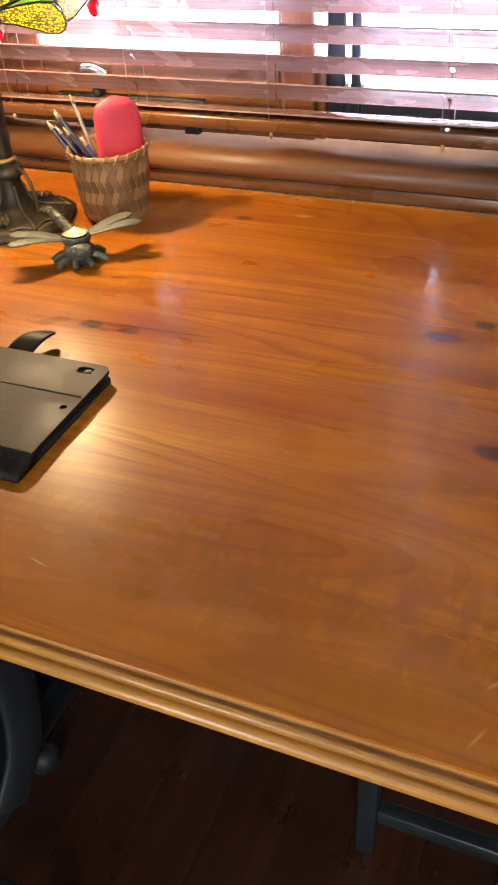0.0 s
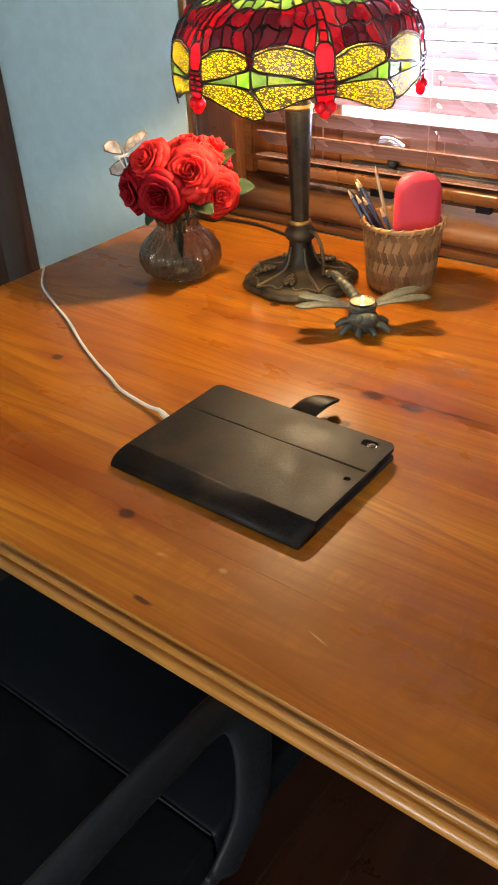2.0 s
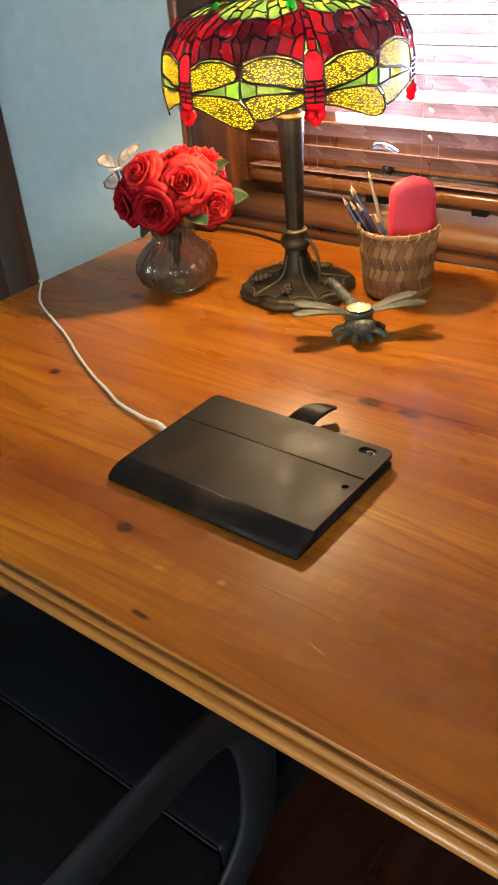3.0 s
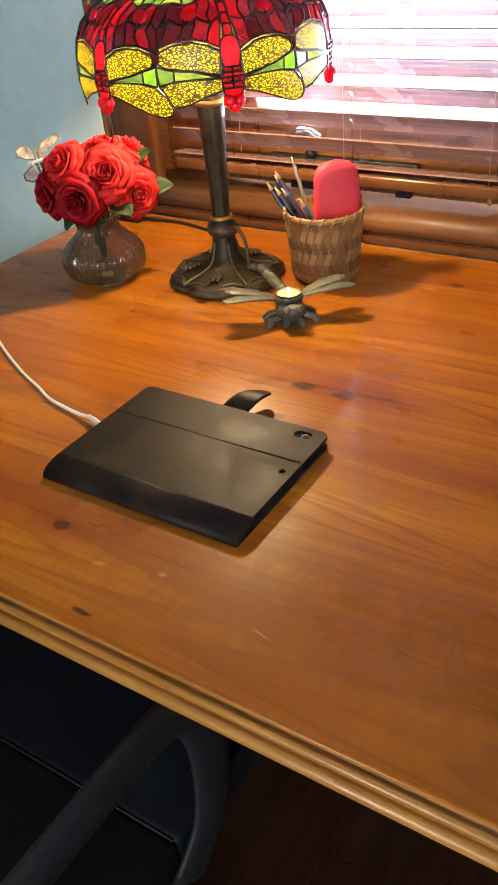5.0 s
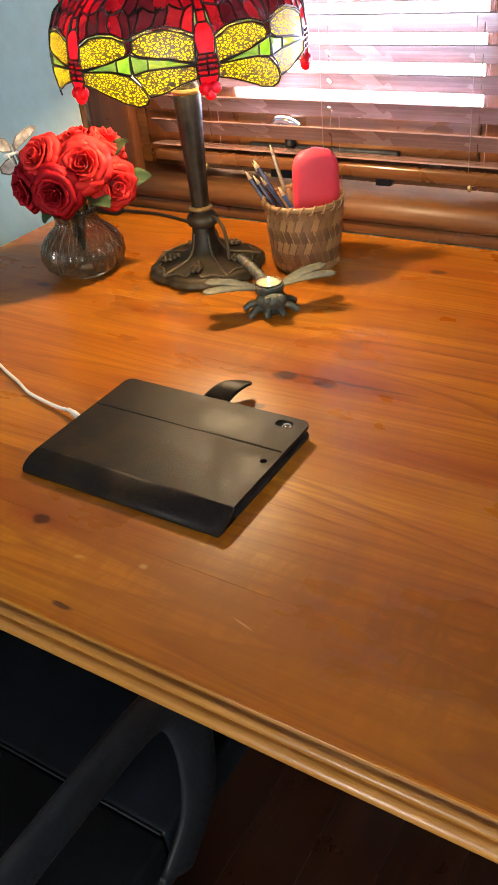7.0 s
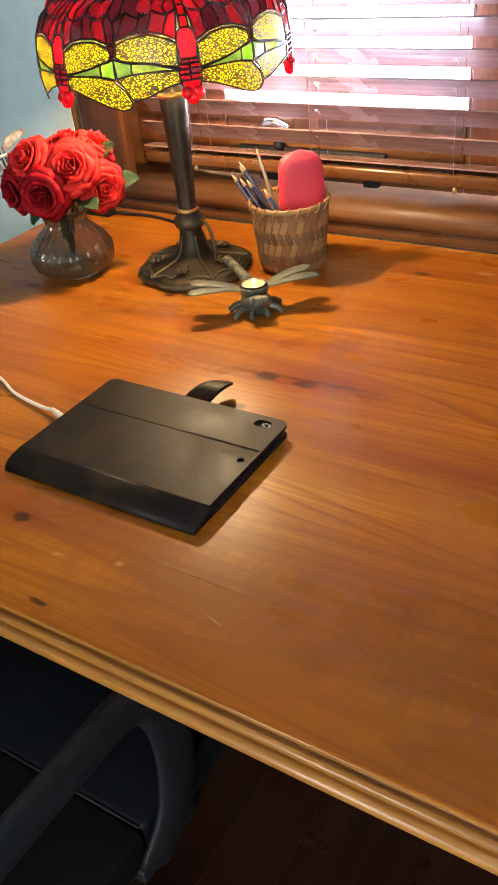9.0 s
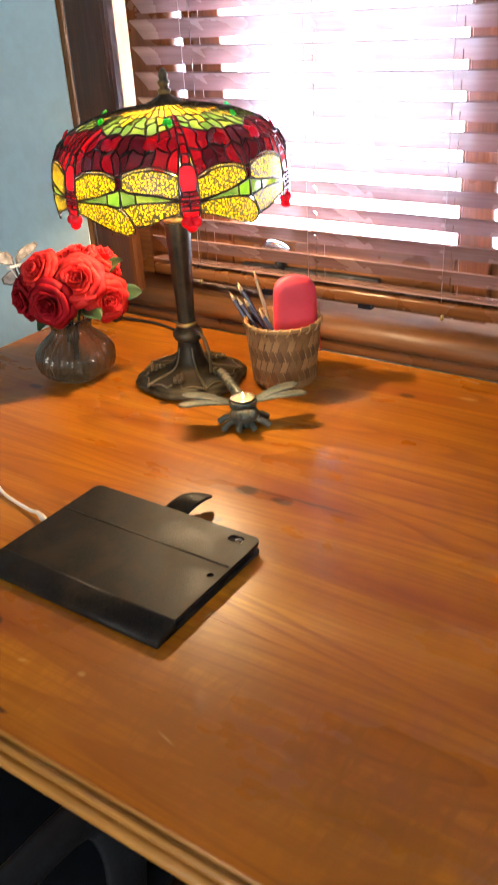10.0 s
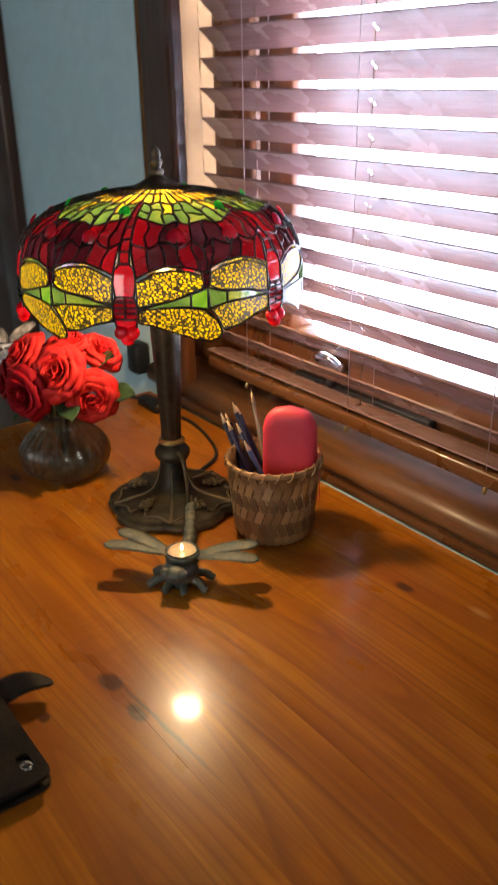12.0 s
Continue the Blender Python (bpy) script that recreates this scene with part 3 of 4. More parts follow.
part("apron", boxed(DX0 + 0.05, DX0 + 0.075, 0.085, 0.87, 0.62, 0.7335, 0.003), PINE, desk)
part("apron", boxed(DX1 - 0.075, DX1 - 0.05, 0.085, 0.87, 0.62, 0.7335, 0.003), PINE, desk)
for lx in (DX0 + 0.045, DX1 - 0.105):
    for ly in (0.05, 0.85):
        part("leg", boxed(lx, lx + 0.06, ly, ly + 0.06, 0, 0.7335, 0.005), PINE, desk)
edge = [(0.0005, 0.7592), (-0.0004, 0.7560), (-0.0008, 0.7528), (-0.0030, 0.7520)]
edge += [(-0.0068 + 0.0038 * math.cos(a), 0.7518 + 0.0038 * math.sin(a)) for a in [radians(70 + 20 * i) for i in range(8)]]
edge += [(-0.0080, 0.7478), (-0.0085, 0.7472)]
edge += [(-0.0128 + 0.0058 * math.cos(a), 0.7434 + 0.0058 * math.sin(a)) for a in [radians(75 + 20 * i) for i in range(10)]]
edge += [(-0.007, 0.737), (0.0005, 0.737)]
edge = [(y * 1.12, 0.7592 + (z - 0.7592) * 1.12) for y, z in edge]
part("edge_moulding", extrude_x(edge, DX0 - 0.012, DX1 + 0.012), MOULD, desk, "moulded varnished front edge")
part("back_edge", tubed([(DX0, DY1 - 0.004, 0.7545), (DX1, DY1 - 0.004, 0.7545)], 0.0054, 12), PINE, desk)
for a, b in zip(EDGES, EDGES[1:]):
    part("plank", boxed(DX0, DX1, a, b, 0.734, 0.76, 0.00022, 1), PINE, desk, "", False)

# ---- tablet in its case ----
tab = thing("tablet_case", "black leatherette tablet case lying closed on the desk", "tablet case")
TX0, TX1, TY0, TY1, TZ = 0.579, 0.851, 0.160, 0.366, 0.7603
cover = extrude_z(rounded_rect(TX0, TX1, TY0 + 0.004, TY1, 0.012), TZ, TZ + 0.0032)
bmesh.ops.bevel(cover, geom=cover.edges[:], offset=0.0008, segments=1, affect="EDGES")
part("front_cover", cover, CASE, tab)
part("tablet", extrude_z(rounded_rect(TX0 + 0.008, TX1 - 0.006, TY0 + 0.012, TY1 - 0.008, 0.010), TZ + 0.0032, TZ + 0.0125), BLACK, tab, "thin black tablet")


def plate_with_holes():
    """The back cover with openings for the lens and the cable eyelet."""
    bm = bmesh.new()
    loops = [rounded_rect(TX0, TX1, TY0 + 0.026, TY1, 0.011, 6)[:14] + [(TX0, TY0 + 0.0335), (TX1, TY0 + 0.0335)], rounded_rect(0.812, 0.834, 0.343, 0.357, 0.0065, 6), [(0.838 + 0.0042 * math.cos(2 * math.pi * i / 16), 0.276 + 0.0042 * math.sin(2 * math.pi * i / 16)) for i in range(16)]]
    top = TZ + 0.0165
    edges = []
    for lp in loops:
        vs = [bm.verts.new((x, y, top)) for x, y in lp]
        edges += [bm.edges.new((a, b)) for a, b in zip(vs, vs[1:] + vs[:1])]
    bmesh.ops.triangle_fill(bm, use_beauty=True, edges=edges)
    faces = bm.faces[:]
    ext = bmesh.ops.extrude_face_region(bm, geom=faces)
    vs = [g for g in ext["geom"] if isinstance(g, bmesh.types.BMVert)]
    bmesh.ops.translate(bm, vec=(0, 0, -0.0038), verts=vs)
    return bm


part("back_cover", plate_with_holes(), CASE, tab, "", False)
spine = [(TY0 + 0.034 - 0.034 * math.sin(u), TZ + 0.0165 * math.cos(u) ** 0.72) for u in [radians(7.5 * i) for i in range(12)]]
spine += [(TY0, TZ + 0.0012), (TY0 + 0.003, TZ + 0.0001), (TY0 + 0.034, TZ + 0.0001)]
part("spine", extrude_x(spine, TX0, TX1), CASE, tab)
part("fold_crease", extrude_x([(0.2970, TZ + 0.0164), (0.2978, TZ + 0.01685), (0.2998, TZ + 0.01685), (0.3006, TZ + 0.0164), (0.2988, TZ + 0.0158)], TX0 + 0.003, TX1 - 0.003), CASE, tab)
part("lens", lathe(bmesh.new(), [(0.0001, TZ + 0.0139), (0.0045, TZ + 0.0139), (0.0052, TZ + 0.0131)], 0.826, 0.350, 20), LENS, tab, "round camera lens in the case opening")
part("lens_ring", lathe(bmesh.new(), [(0.0052, TZ + 0.0128), (0.0056, TZ + 0.0143), (0.0048, TZ + 0.0143), (0.0048, TZ + 0.0135)], 0.826, 0.350, 20), ALU, tab)
for yy, zz in ((0.175, 0.008), (0.181, 0.008), (0.25, 0.009), (0.30, 0.009)):
    part("port", boxed(TX1 - 0.0062, TX1 - 0.0052, yy, yy + 0.004, TZ + zz - 0.001, TZ + zz + 0.001), ALU, tab)


def strap():
    """The closing strap, bowed up off the desk."""
    bm = bmesh.new()
    rows = []
    n = 14
    for i in range(n + 1):
        s = i / n
        y = 0.362 + 0.056 * s
        z = TZ + 0.0035 + 0.015 * math.sin(math.pi * min(1, s * 0.8)) + 0.002 * s
        cx, half = 0.708 + 0.026 * s, 0.0185 * math.sqrt(max(0.03, 1 - s ** 3.0))
        rows.append([bm.verts.new((cx + half * k, y, z + t)) for t in (0, 0.0026) for k in (-1, -0.8, 0.8, 1)])
    for a, b in zip(rows, rows[1:]):
        for k in range(3):
            bm.faces.new((a[k], a[k + 1], b[k + 1], b[k]))
            bm.faces.new((a[4 + k], a[5 + k], b[5 + k], b[4 + k]))
        bm.faces.new((a[0], a[4], b[4], b[0]))
        bm.faces.new((a[3], a[7], b[7], b[3]))
    bm.faces.new((rows[-1][0], rows[-1][3], rows[-1][7], rows[-1][4]))
    return bm


part("strap", strap(), CASE, tab, "bowed closing strap")

cable = thing("charging_cable", "white charging cable running across the desk", "cable")
path = smooth_path([(0.568, 0.272, 0.768), (0.548, 0.280, 0.7675), (0.52, 0.284, 0.7645), (0.462, 0.296, 0.7635), (0.42, 0.315, 0.7628), (0.371, 0.335, 0.7628), (0.30, 0.37, 0.7628), (0.223, 0.413, 0.7628), (0.14, 0.452, 0.7628), (0.07, 0.49, 0.7628), (0.01, 0.545, 0.7635), (-0.014, 0.56, 0.757), (-0.018, 0.563, 0.72), (-0.02, 0.57, 0.4), (-0.03, 0.6, 0.01)])
part("cord", tubed(path, 0.0023, 8), CABLE, cable)
part("connector", tubed([(0.579, 0.268, 0.768), (0.556, 0.277, 0.768), (0.552, 0.2785, 0.768), (0.545, 0.281, 0.7675)], lambda s: 0.0042 if s < 0.6 else 0.003, 10), CABLE, cable)

# ---- stained glass lamp ----
LX, LY = 0.452, 0.745
lamp = thing("table_lamp", "bronze table lamp with red and yellow stained glass dragonfly shade", "lamp")


def base_flute(a, z, r):
    w = max(0.0, min(1.0, (r - 0.045) / 0.05))
    return 1 + w * (0.10 * abs(math.cos(3 * a + 0.6)) ** 0.6 + 0.010 * math.cos(24 * a)) - w * 0.075


lamp_base = part("lamp_base", lathe(bmesh.new(), [(0.001, 0.7602), (0.088, 0.7602), (0.096, 0.7625), (0.098, 0.7675), (0.096, 0.7715), (0.092, 0.773), (0.091, 0.7755), (0.083, 0.7772), (0.072, 0.7795), (0.060, 0.7818), (0.048, 0.784), (0.038, 0.7875), (0.031, 0.793), (0.026, 0.801), (0.0222, 0.811), (0.0195, 0.824), (0.0185, 0.836)], LX, LY, 120, base_flute), BRONZE, lamp)
for k in range(5):
    a0 = radians(72 * k - 72)
    for j, (dr, da, s) in enumerate(((0.062, -0.11, 0.0045), (0.062, 0.0, 0.0045), (0.062, 0.11, 0.0045), (0.054, -0.07, 0.0042), (0.054, 0.05, 0.0042), (0.070, -0.05, 0.0045), (0.070, 0.08, 0.0045), (0.047, 0.0, 0.004))):
        part("berry", ball(bmesh.new(), (LX + dr * math.cos(a0 + da), LY + dr * math.sin(a0 + da), 0.7890 - (dr - 0.047) * 0.18), s, s, s * 0.9, 10, 6), BRONZE, lamp_base)
    a1 = a0 + radians(36)
    part("rib", tubed(smooth_path([(LX + r * math.cos(a1), LY + r * math.sin(a1), z) for r, z in ((0.0200, 0.826), (0.0262, 0.802), (0.040, 0.7872), (0.072, 0.7800), (0.092, 0.7758))]), lambda s: 0.0016 + 0.0016 * s, 6), BRONZE, lamp_base)
    for sgn in (-1, 1):
        part("scroll", tubed(smooth_path([(LX + r * math.cos(a1 + sgn * q), LY + r * math.sin(a1 + sgn * q), z) for r, q, z in ((0.088, 0.04, 0.7765), (0.080, 0.25, 0.7795), (0.083, 0.45, 0.7785), (0.076, 0.52, 0.7808))]), 0.0018, 6), BRONZE, lamp_base)
part("knop", lathe(bmesh.new(), [(0.018, 0.835), (0.0235, 0.839), (0.026, 0.845), (0.026, 0.850), (0.022, 0.856), (0.017, 0.860), (0.016, 0.864)], LX, LY, 40), BRONZE, lamp)
part("collar", lathe(bmesh.new(), [(0.015, 0.862), (0.0185, 0.8635), (0.0195, 0.866), (0.0185, 0.8685), (0.015, 0.870)], LX, LY, 40), BRASS, lamp, "worn brass collar")
part("stem", lathe(bmesh.new(), [(0.0145, 0.868), (0.0152, 0.90), (0.0175, 0.96), (0.0205, 1.02), (0.0215, 1.05), (0.018, 1.055), (0.012, 1.06), (0.010, 1.075), (0.010, 1.10)], LX, LY, 32, lambda a, z, r: 1 + 0.03 * math.cos(8 * a)), BRONZE, lamp)
part("stem_ring", lathe(bmesh.new(), [(0.021, 1.043), (0.0235, 1.046), (0.0235, 1.049), (0.021, 1.052)], LX, LY, 32), BRASS, lamp)
part("socket", lathe(bmesh.new(), [(0.012, 1.095), (0.019, 1.10), (0.019, 1.118), (0.014, 1.12)], LX, LY, 24), BRASS, lamp)
part("bulb", lathe(bmesh.new(), [(0.012, 1.118), (0.014, 1.124), (0.012, 1.128)], LX, LY, 24), CHROME, lamp, "bulb cap in the socket")
cw = radians(-10)
part("cord_loop", tubed(smooth_path([(LX + r * math.cos(cw), LY + r * math.sin(cw), z) for r, z in ((0.022, 0.853), (0.034, 0.852), (0.046, 0.838), (0.052, 0.815), (0.053, 0.786))]), 0.0028, 8), BRONZE, lamp)
PROFILE = [(0.022, 1.2235), (0.073, 1.2165), (0.112, 1.208), (0.148, 1.194), (0.173, 1.174), (0.184, 1.150), (0.1885, 1.122), (0.1885, 1.096), (0.186, 1.076), (0.182, 1.060)]
VS = [0.0, 0.165, 0.316, 0.475, 0.611, 0.729, 0.84, 0.938, 1.0, 1.04]
SECTOR = radians(60)
AIM = radians(-44)


def on_shade(a, v, out=0.0):
    """A point of the shade: a in sectors from the dragonfly's axis, v from the crown to the rim."""
    if 0.10 < a < 0.90 and 0.05 < v < 0.66:
        a, v = a + 0.016 * math.sin(41 * v + 9 * a), v + 0.010 * math.sin(37 * a + 13 * v)
    r = float(np.interp(v, VS, [p[0] for p in PROFILE]))
    z = float(np.interp(v, VS, [p[1] for p in PROFILE]))
    t = a * SECTOR
    k = (r + out) / max(r, 1e-6)
    return Vector((r * k * math.cos(t), r * k * math.sin(t), z + out * 0.6))


def up(h):
    """Shade coordinate of a height of h millimetres over the bead line."""
    return float(np.interp(-(1.074 + h / 1000), [-p[1] for p in PROFILE], VS))


def low(*pts):
    return [(a, up(h)) for a, h in pts]


# one sector, from one dragonfly's axis (0) to the next one's (1)
WING_TOP = [(0.07, 68), (0.15, 76), (0.25, 80), (0.36, 79), (0.455, 73), (0.50, 70), (0.52, 76), (0.62, 82), (0.74, 84), (0.85, 79), (0.93, 72)]
MID = [(0.035, 0.57), (0.13, 0.60), (0.22, 0.56), (0.32, 0.60), (0.42, 0.57), (0.51, 0.61), (0.60, 0.57), (0.70, 0.60), (0.79, 0.555), (0.88, 0.60), (0.965, 0.57)]
RED_TOP = [(0.03, 0.36), (0.14, 0.41), (0.26, 0.45), (0.37, 0.42), (0.47, 0.46), (0.57, 0.42), (0.68, 0.46), (0.80, 0.43), (0.90, 0.40), (0.97, 0.36)]
LEAF_TOP = [(0.03, 0.20), (0.15, 0.24), (0.27, 0.20), (0.39, 0.25), (0.50, 0.20), (0.61, 0.25), (0.73, 0.20), (0.85, 0.24), (0.97, 0.20)]
GLASS = [
    (WING, low((0.075, 38), (0.07, 66), (0.13, 71), (0.17, 76), (0.26, 78), (0.37, 77), (0.455, 71), (0.47, 62), (0.45, 55), (0.30, 46))),
    (WING, low((0.925, 40), (0.75, 49), (0.55, 54), (0.505, 60), (0.515, 72), (0.60, 79), (0.74, 82), (0.85, 77), (0.93, 70))),
    (WING, low((0.075, 20), (0.075, 35), (0.22, 37), (0.36, 36), (0.47, 31), (0.545, 17), (0.58, 2), (0.565, -5), (0.50, -8), (0.40, -3), (0.28, 7), (0.16, 16))),
    (WING, low((0.925, 22), (0.80, 16), (0.70, 8), (0.60, 4), (0.575, 9), (0.54, 23), (0.50, 32), (0.60, 37), (0.72, 38), (0.925, 37.5))),
    (GREEN, low((0.076, 36), (0.30, 46), (0.385, 51), (0.385, 36), (0.30, 37))),
    (LIME, low((0.385, 51), (0.45, 54), (0.49, 57), (0.487, 32), (0.385, 36))),
    (PLUM, low((0.455, 74), (0.50, 75), (0.52, 76), (0.505, 60), (0.49, 57), (0.45, 54), (0.47, 62))),
    (GREEN, low((0.49, 57), (0.55, 53), (0.61, 51), (0.61, 37.5), (0.50, 33))),
    (LEAFY, low((0.61, 51), (0.75, 48), (0.924, 38.5), (0.72, 38.5), (0.61, 37.5))),
]
tops = [(a, up(h + 2)) for a, h in WING_TOP]
for i, mat in enumerate((CRIMSON, PLUM, PLUM, CRIMSON, PLUM, PLUM, PLUM, PLUM, CRIMSON, RED)):
    GLASS.append((mat, [MID[i], MID[i + 1], tops[i + 1], tops[i]]))
for i, mat in enumerate((RED, CRIMSON, PLUM, CRIMSON, PLUM, PLUM, RED, CRIMSON, CRIMSON)):
    j = i + 1 if i >= 5 else i
    foot = MID[5:8] if i == 5 else [MID[j], MID[j + 1]]
    if i == 4:
        foot = [MID[4], MID[5]]
    GLASS.append((mat, [RED_TOP[i], RED_TOP[i + 1], *reversed(foot)]))
for i, mat in enumerate((GREEN, LEAFY, GREEN, GREEN, LEAFY, GREEN, LEAFY, GREEN)):
    foot = RED_TOP[i:i + 2] if i < 4 else RED_TOP[i + 1:i + 3]
    if i == 4:
        foot = RED_TOP[4:7]
    half = [((p[0] + q[0]) / 2, (p[1] + q[1]) / 2 + 0.02 * (-1) ** i) for p, q in ((LEAF_TOP[i], foot[0]), (LEAF_TOP[i + 1], foot[-1]))]
    GLASS.append((mat, [*half, *reversed(foot)]))
    GLASS.append(((GREEN, LEAFY, YELLOW, GREEN)[i % 4], [LEAF_TOP[i], LEAF_TOP[i + 1], half[1], half[0]]))
for a, b in ((0.0, 0.17), (0.17, 0.33), (0.33, 0.5), (0.5, 0.67), (0.67, 0.83), (0.83, 1.0)):
    GLASS.append((YELLOW, [(a, 0.0), (b, 0.0), (b, 0.09), (a, 0.09)]))
CROWN = [0.0, 0.15, 0.27, 0.39, 0.50, 0.61, 0.73, 0.85, 1.0]
for i in range(8):
    lo = [(max(0.0, LEAF_TOP[i][0]) if i else 0.0, LEAF_TOP[i][1]), (LEAF_TOP[i + 1][0] if i < 7 else 1.0, LEAF_TOP[i + 1][1])]
    GLASS.append((AMBER if i % 3 == 1 else YELLOW, [(CROWN[i], 0.09), (CROWN[i + 1], 0.09), lo[1], lo[0]]))
for v0, v1 in ((0.2, 0.29), (0.29, 0.38), (0.38, 0.46), (0.46, 0.54), (0.54, 0.615), (0.615, 0.68)):
    GLASS.append((CRIMSON if v0 < 0.4 else RED, [(-0.03, v0), (0.03, v0), (0.032, v1), (-0.032, v1)]))
GLASS.append((BODY, [(-0.032, 0.68), (0.032, 0.68)] + low((0.06, 80), (0.07, 66), (0.055, 50), (-0.055, 50), (-0.07, 66), (-0.06, 80))))
for h0, h1, w0, w1 in ((50, 44, 0.055, 0.068), (44, 38, 0.068, 0.075), (38, 31, 0.075, 0.075), (31, 24, 0.075, 0.07)):
    for sgn in (-1, 1):
        GLASS.append((CRIMSON if h0 in (50, 38) else RED, low((0, h0), (sgn * w0, h0), (sgn * w1, h1), (0, h1))))
GLASS.append((BODY, low((-0.07, 24), (0.07, 24), (0.055, 12), (0.02, 8), (-0.02, 8), (-0.055, 12))))


def glass_mesh(mat, poly):
    bm = bmesh.new()
    f = bm.faces.new([bm.verts.new((a, v, 0)) for a, v in poly])
    bmesh.ops.triangulate(bm, faces=[f])
    bmesh.ops.subdivide_edges(bm, edges=bm.edges[:], cuts=2, use_grid_fill=True)
    for v in bm.verts:
        v.co = on_shade(v.co.x, v.co.y)
    return mesh_of("glass_piece", bm, mat)


def lead_lines(bm, poly, turn):
    for (a0, v0), (a1, v1) in zip(poly, poly[1:] + poly[:1]):
        n = max(2, int(abs(a1 - a0) * 14) + int(abs(v1 - v0) * 14) + 1)
        pts = [turn @ on_shade(a0 + (a1 - a0) * i / n, v0 + (v1 - v0) * i / n, 0.0004) for i in range(n + 1)]
        tube(bm, pts, 0.00135, 5, cap=False)


lead = bmesh.new()
flat_polys = []
for mat, poly in GLASS:
    flat_polys.append((mat, poly))
meshes = [glass_mesh(mat, poly) for mat, poly in flat_polys]
for s in range(6):
    turn = Matrix.Rotation(AIM + s * SECTOR, 4, "Z")
    for mat, poly in flat_polys:
        lead_lines(lead, poly, turn)
shade = part("shade", lead, LEAD, lamp, "lead lattice of the dragonfly shade")
shade.location = (LX, LY, 0)


def dome(r, h):
    """A low glass dome, open below."""
    return lathe(bmesh.new(), [(r * math.cos(a), h * math.sin(a)) for a in [radians(15 * i) for i in range(6)]] + [(0.0003, h)], 0, 0, 20)


jewel_me = mesh_of("jewel", dome(0.0105, 0.0038), JEWEL)
green_me = mesh_of("jewel", dome(0.0075, 0.003), EMERALD)
eye_me = mesh_of("bead", ball(bmesh.new(), (0, 0, 0), 0.0085, 0.0085, 0.0075, 14, 8), JEWEL)
for s in range(6):
    m = Matrix.Rotation(AIM + s * SECTOR, 4, "Z")
    for me in meshes:
        share("glass_piece", me, shade, m)
    for me, a, v in ((jewel_me, 0.34, 0.53), (jewel_me, 0.74, 0.54), (green_me, 0.88, 0.33), (eye_me, 0.034, up(8)), (eye_me, -0.034, up(8)), (eye_me, 0.0, up(1))):
        p, q = on_shade(a, v, 0.001), on_shade(a, v, 0.02)
        share("jewel", me, shade, m @ Matrix.Translation(p) @ (q - p).to_track_quat("Z", "Y").to_matrix().to_4x4())
part("crown_cap", lathe(bmesh.new(), [(0.030, 1.2220), (0.028, 1.2260), (0.02, 1.2295), (0.012, 1.234), (0.008, 1.238)], LX, LY, 36, lambda a, z, r: 1 + 0.04 * math.cos(12 * a)), BRONZE, lamp)
part("finial", lathe(bmesh.new(), [(0.006, 1.236), (0.010, 1.239), (0.0105, 1.243), (0.006, 1.246), (0.0085, 1.250), (0.010, 1.254), (0.006, 1.258), (0.0075, 1.262), (0.0065, 1.267), (0.003, 1.272), (0.0005, 1.274)], LX, LY, 24), BRONZE, lamp)
for k in range(3):
    a = radians(120 * k + 20)
    part("shade_arm", tubed([(LX, LY, 1.235), (LX + 0.027 * math.cos(a), LY + 0.027 * math.sin(a), 1.2250)], 0.002, 6), BRONZE, lamp)
part("harp", tubed([(LX, LY, 1.17), (LX, LY, 1.238)], 0.003, 8), BRASS, lamp)

# lamp cord with inline switch
lcord = thing("lamp_cord", "black lamp cord with inline switch on the desk", "cord")
part("cord", tubed(smooth_path([(0.395, 0.822, 0.765), (0.345, 0.895, 0.7632), (0.22, 0.935, 0.7632), (0.125, 0.925, 0.767)]), 0.003, 8), BLACK, lcord)
part("switch", boxed(0.055, 0.125, 0.905, 0.932, 0.7603, 0.781, 0.006), BLACK, lcord, "black inline switch")
part("cord", tubed(smooth_path([(0.056, 0.917, 0.77), (0.02, 0.915, 0.765), (-0.006, 0.912, 0.760), (-0.016, 0.91, 0.72), (-0.02, 0.92, 0.3)]), 0.003, 8), BLACK, lcord)
adap = thing("plug_adaptor", "black plug adaptor on the blue wall", "plug")
part("body", boxed(-0.062, -0.018, 0.950, WALL_Y, 0.79, 0.855, 0.008), BLACK, adap)

# ---- vase and roses ----
vase = thing("glass_vase", "ribbed smoky mercury glass vase holding red roses", "vase")
VX, VY = 0.249, 0.664
part("body", lathe(bmesh.new(), [(0.001, 0.7648), (0.042, 0.7646), (0.054, 0.769), (0.065, 0.778), (0.070, 0.793), (0.069, 0.809), (0.060, 0.824), (0.048, 0.836), (0.038, 0.845), (0.034, 0.854), (0.037, 0.866), (0.045, 0.876), (0.0435, 0.876), (0.035, 0.865), (0.032, 0.854), (0.036, 0.844), (0.058, 0.825), (0.068, 0.805), (0.064, 0.782), (0.05, 0.768), (0.001, 0.764)], VX, VY, 144, lambda a, z, r: 1 + 0.055 * math.cos(22 * a)), MERC, vase)

part("rim", tubed([(VX + 0.0443 * math.cos(t), VY + 0.0443 * math.sin(t), 0.8765) for t in [2 * math.pi * i / 40 for i in range(41)]], 0.0016, 6, 1.0, False), MERC, vase, "rolled glass rim")
part("foot", lathe(bmesh.new(), [(0.001, 0.7602), (0.040, 0.7602), (0.0435, 0.7625), (0.040, 0.7645), (0.001, 0.7645)], VX, VY, 40), MERC, vase, "thick glass foot")


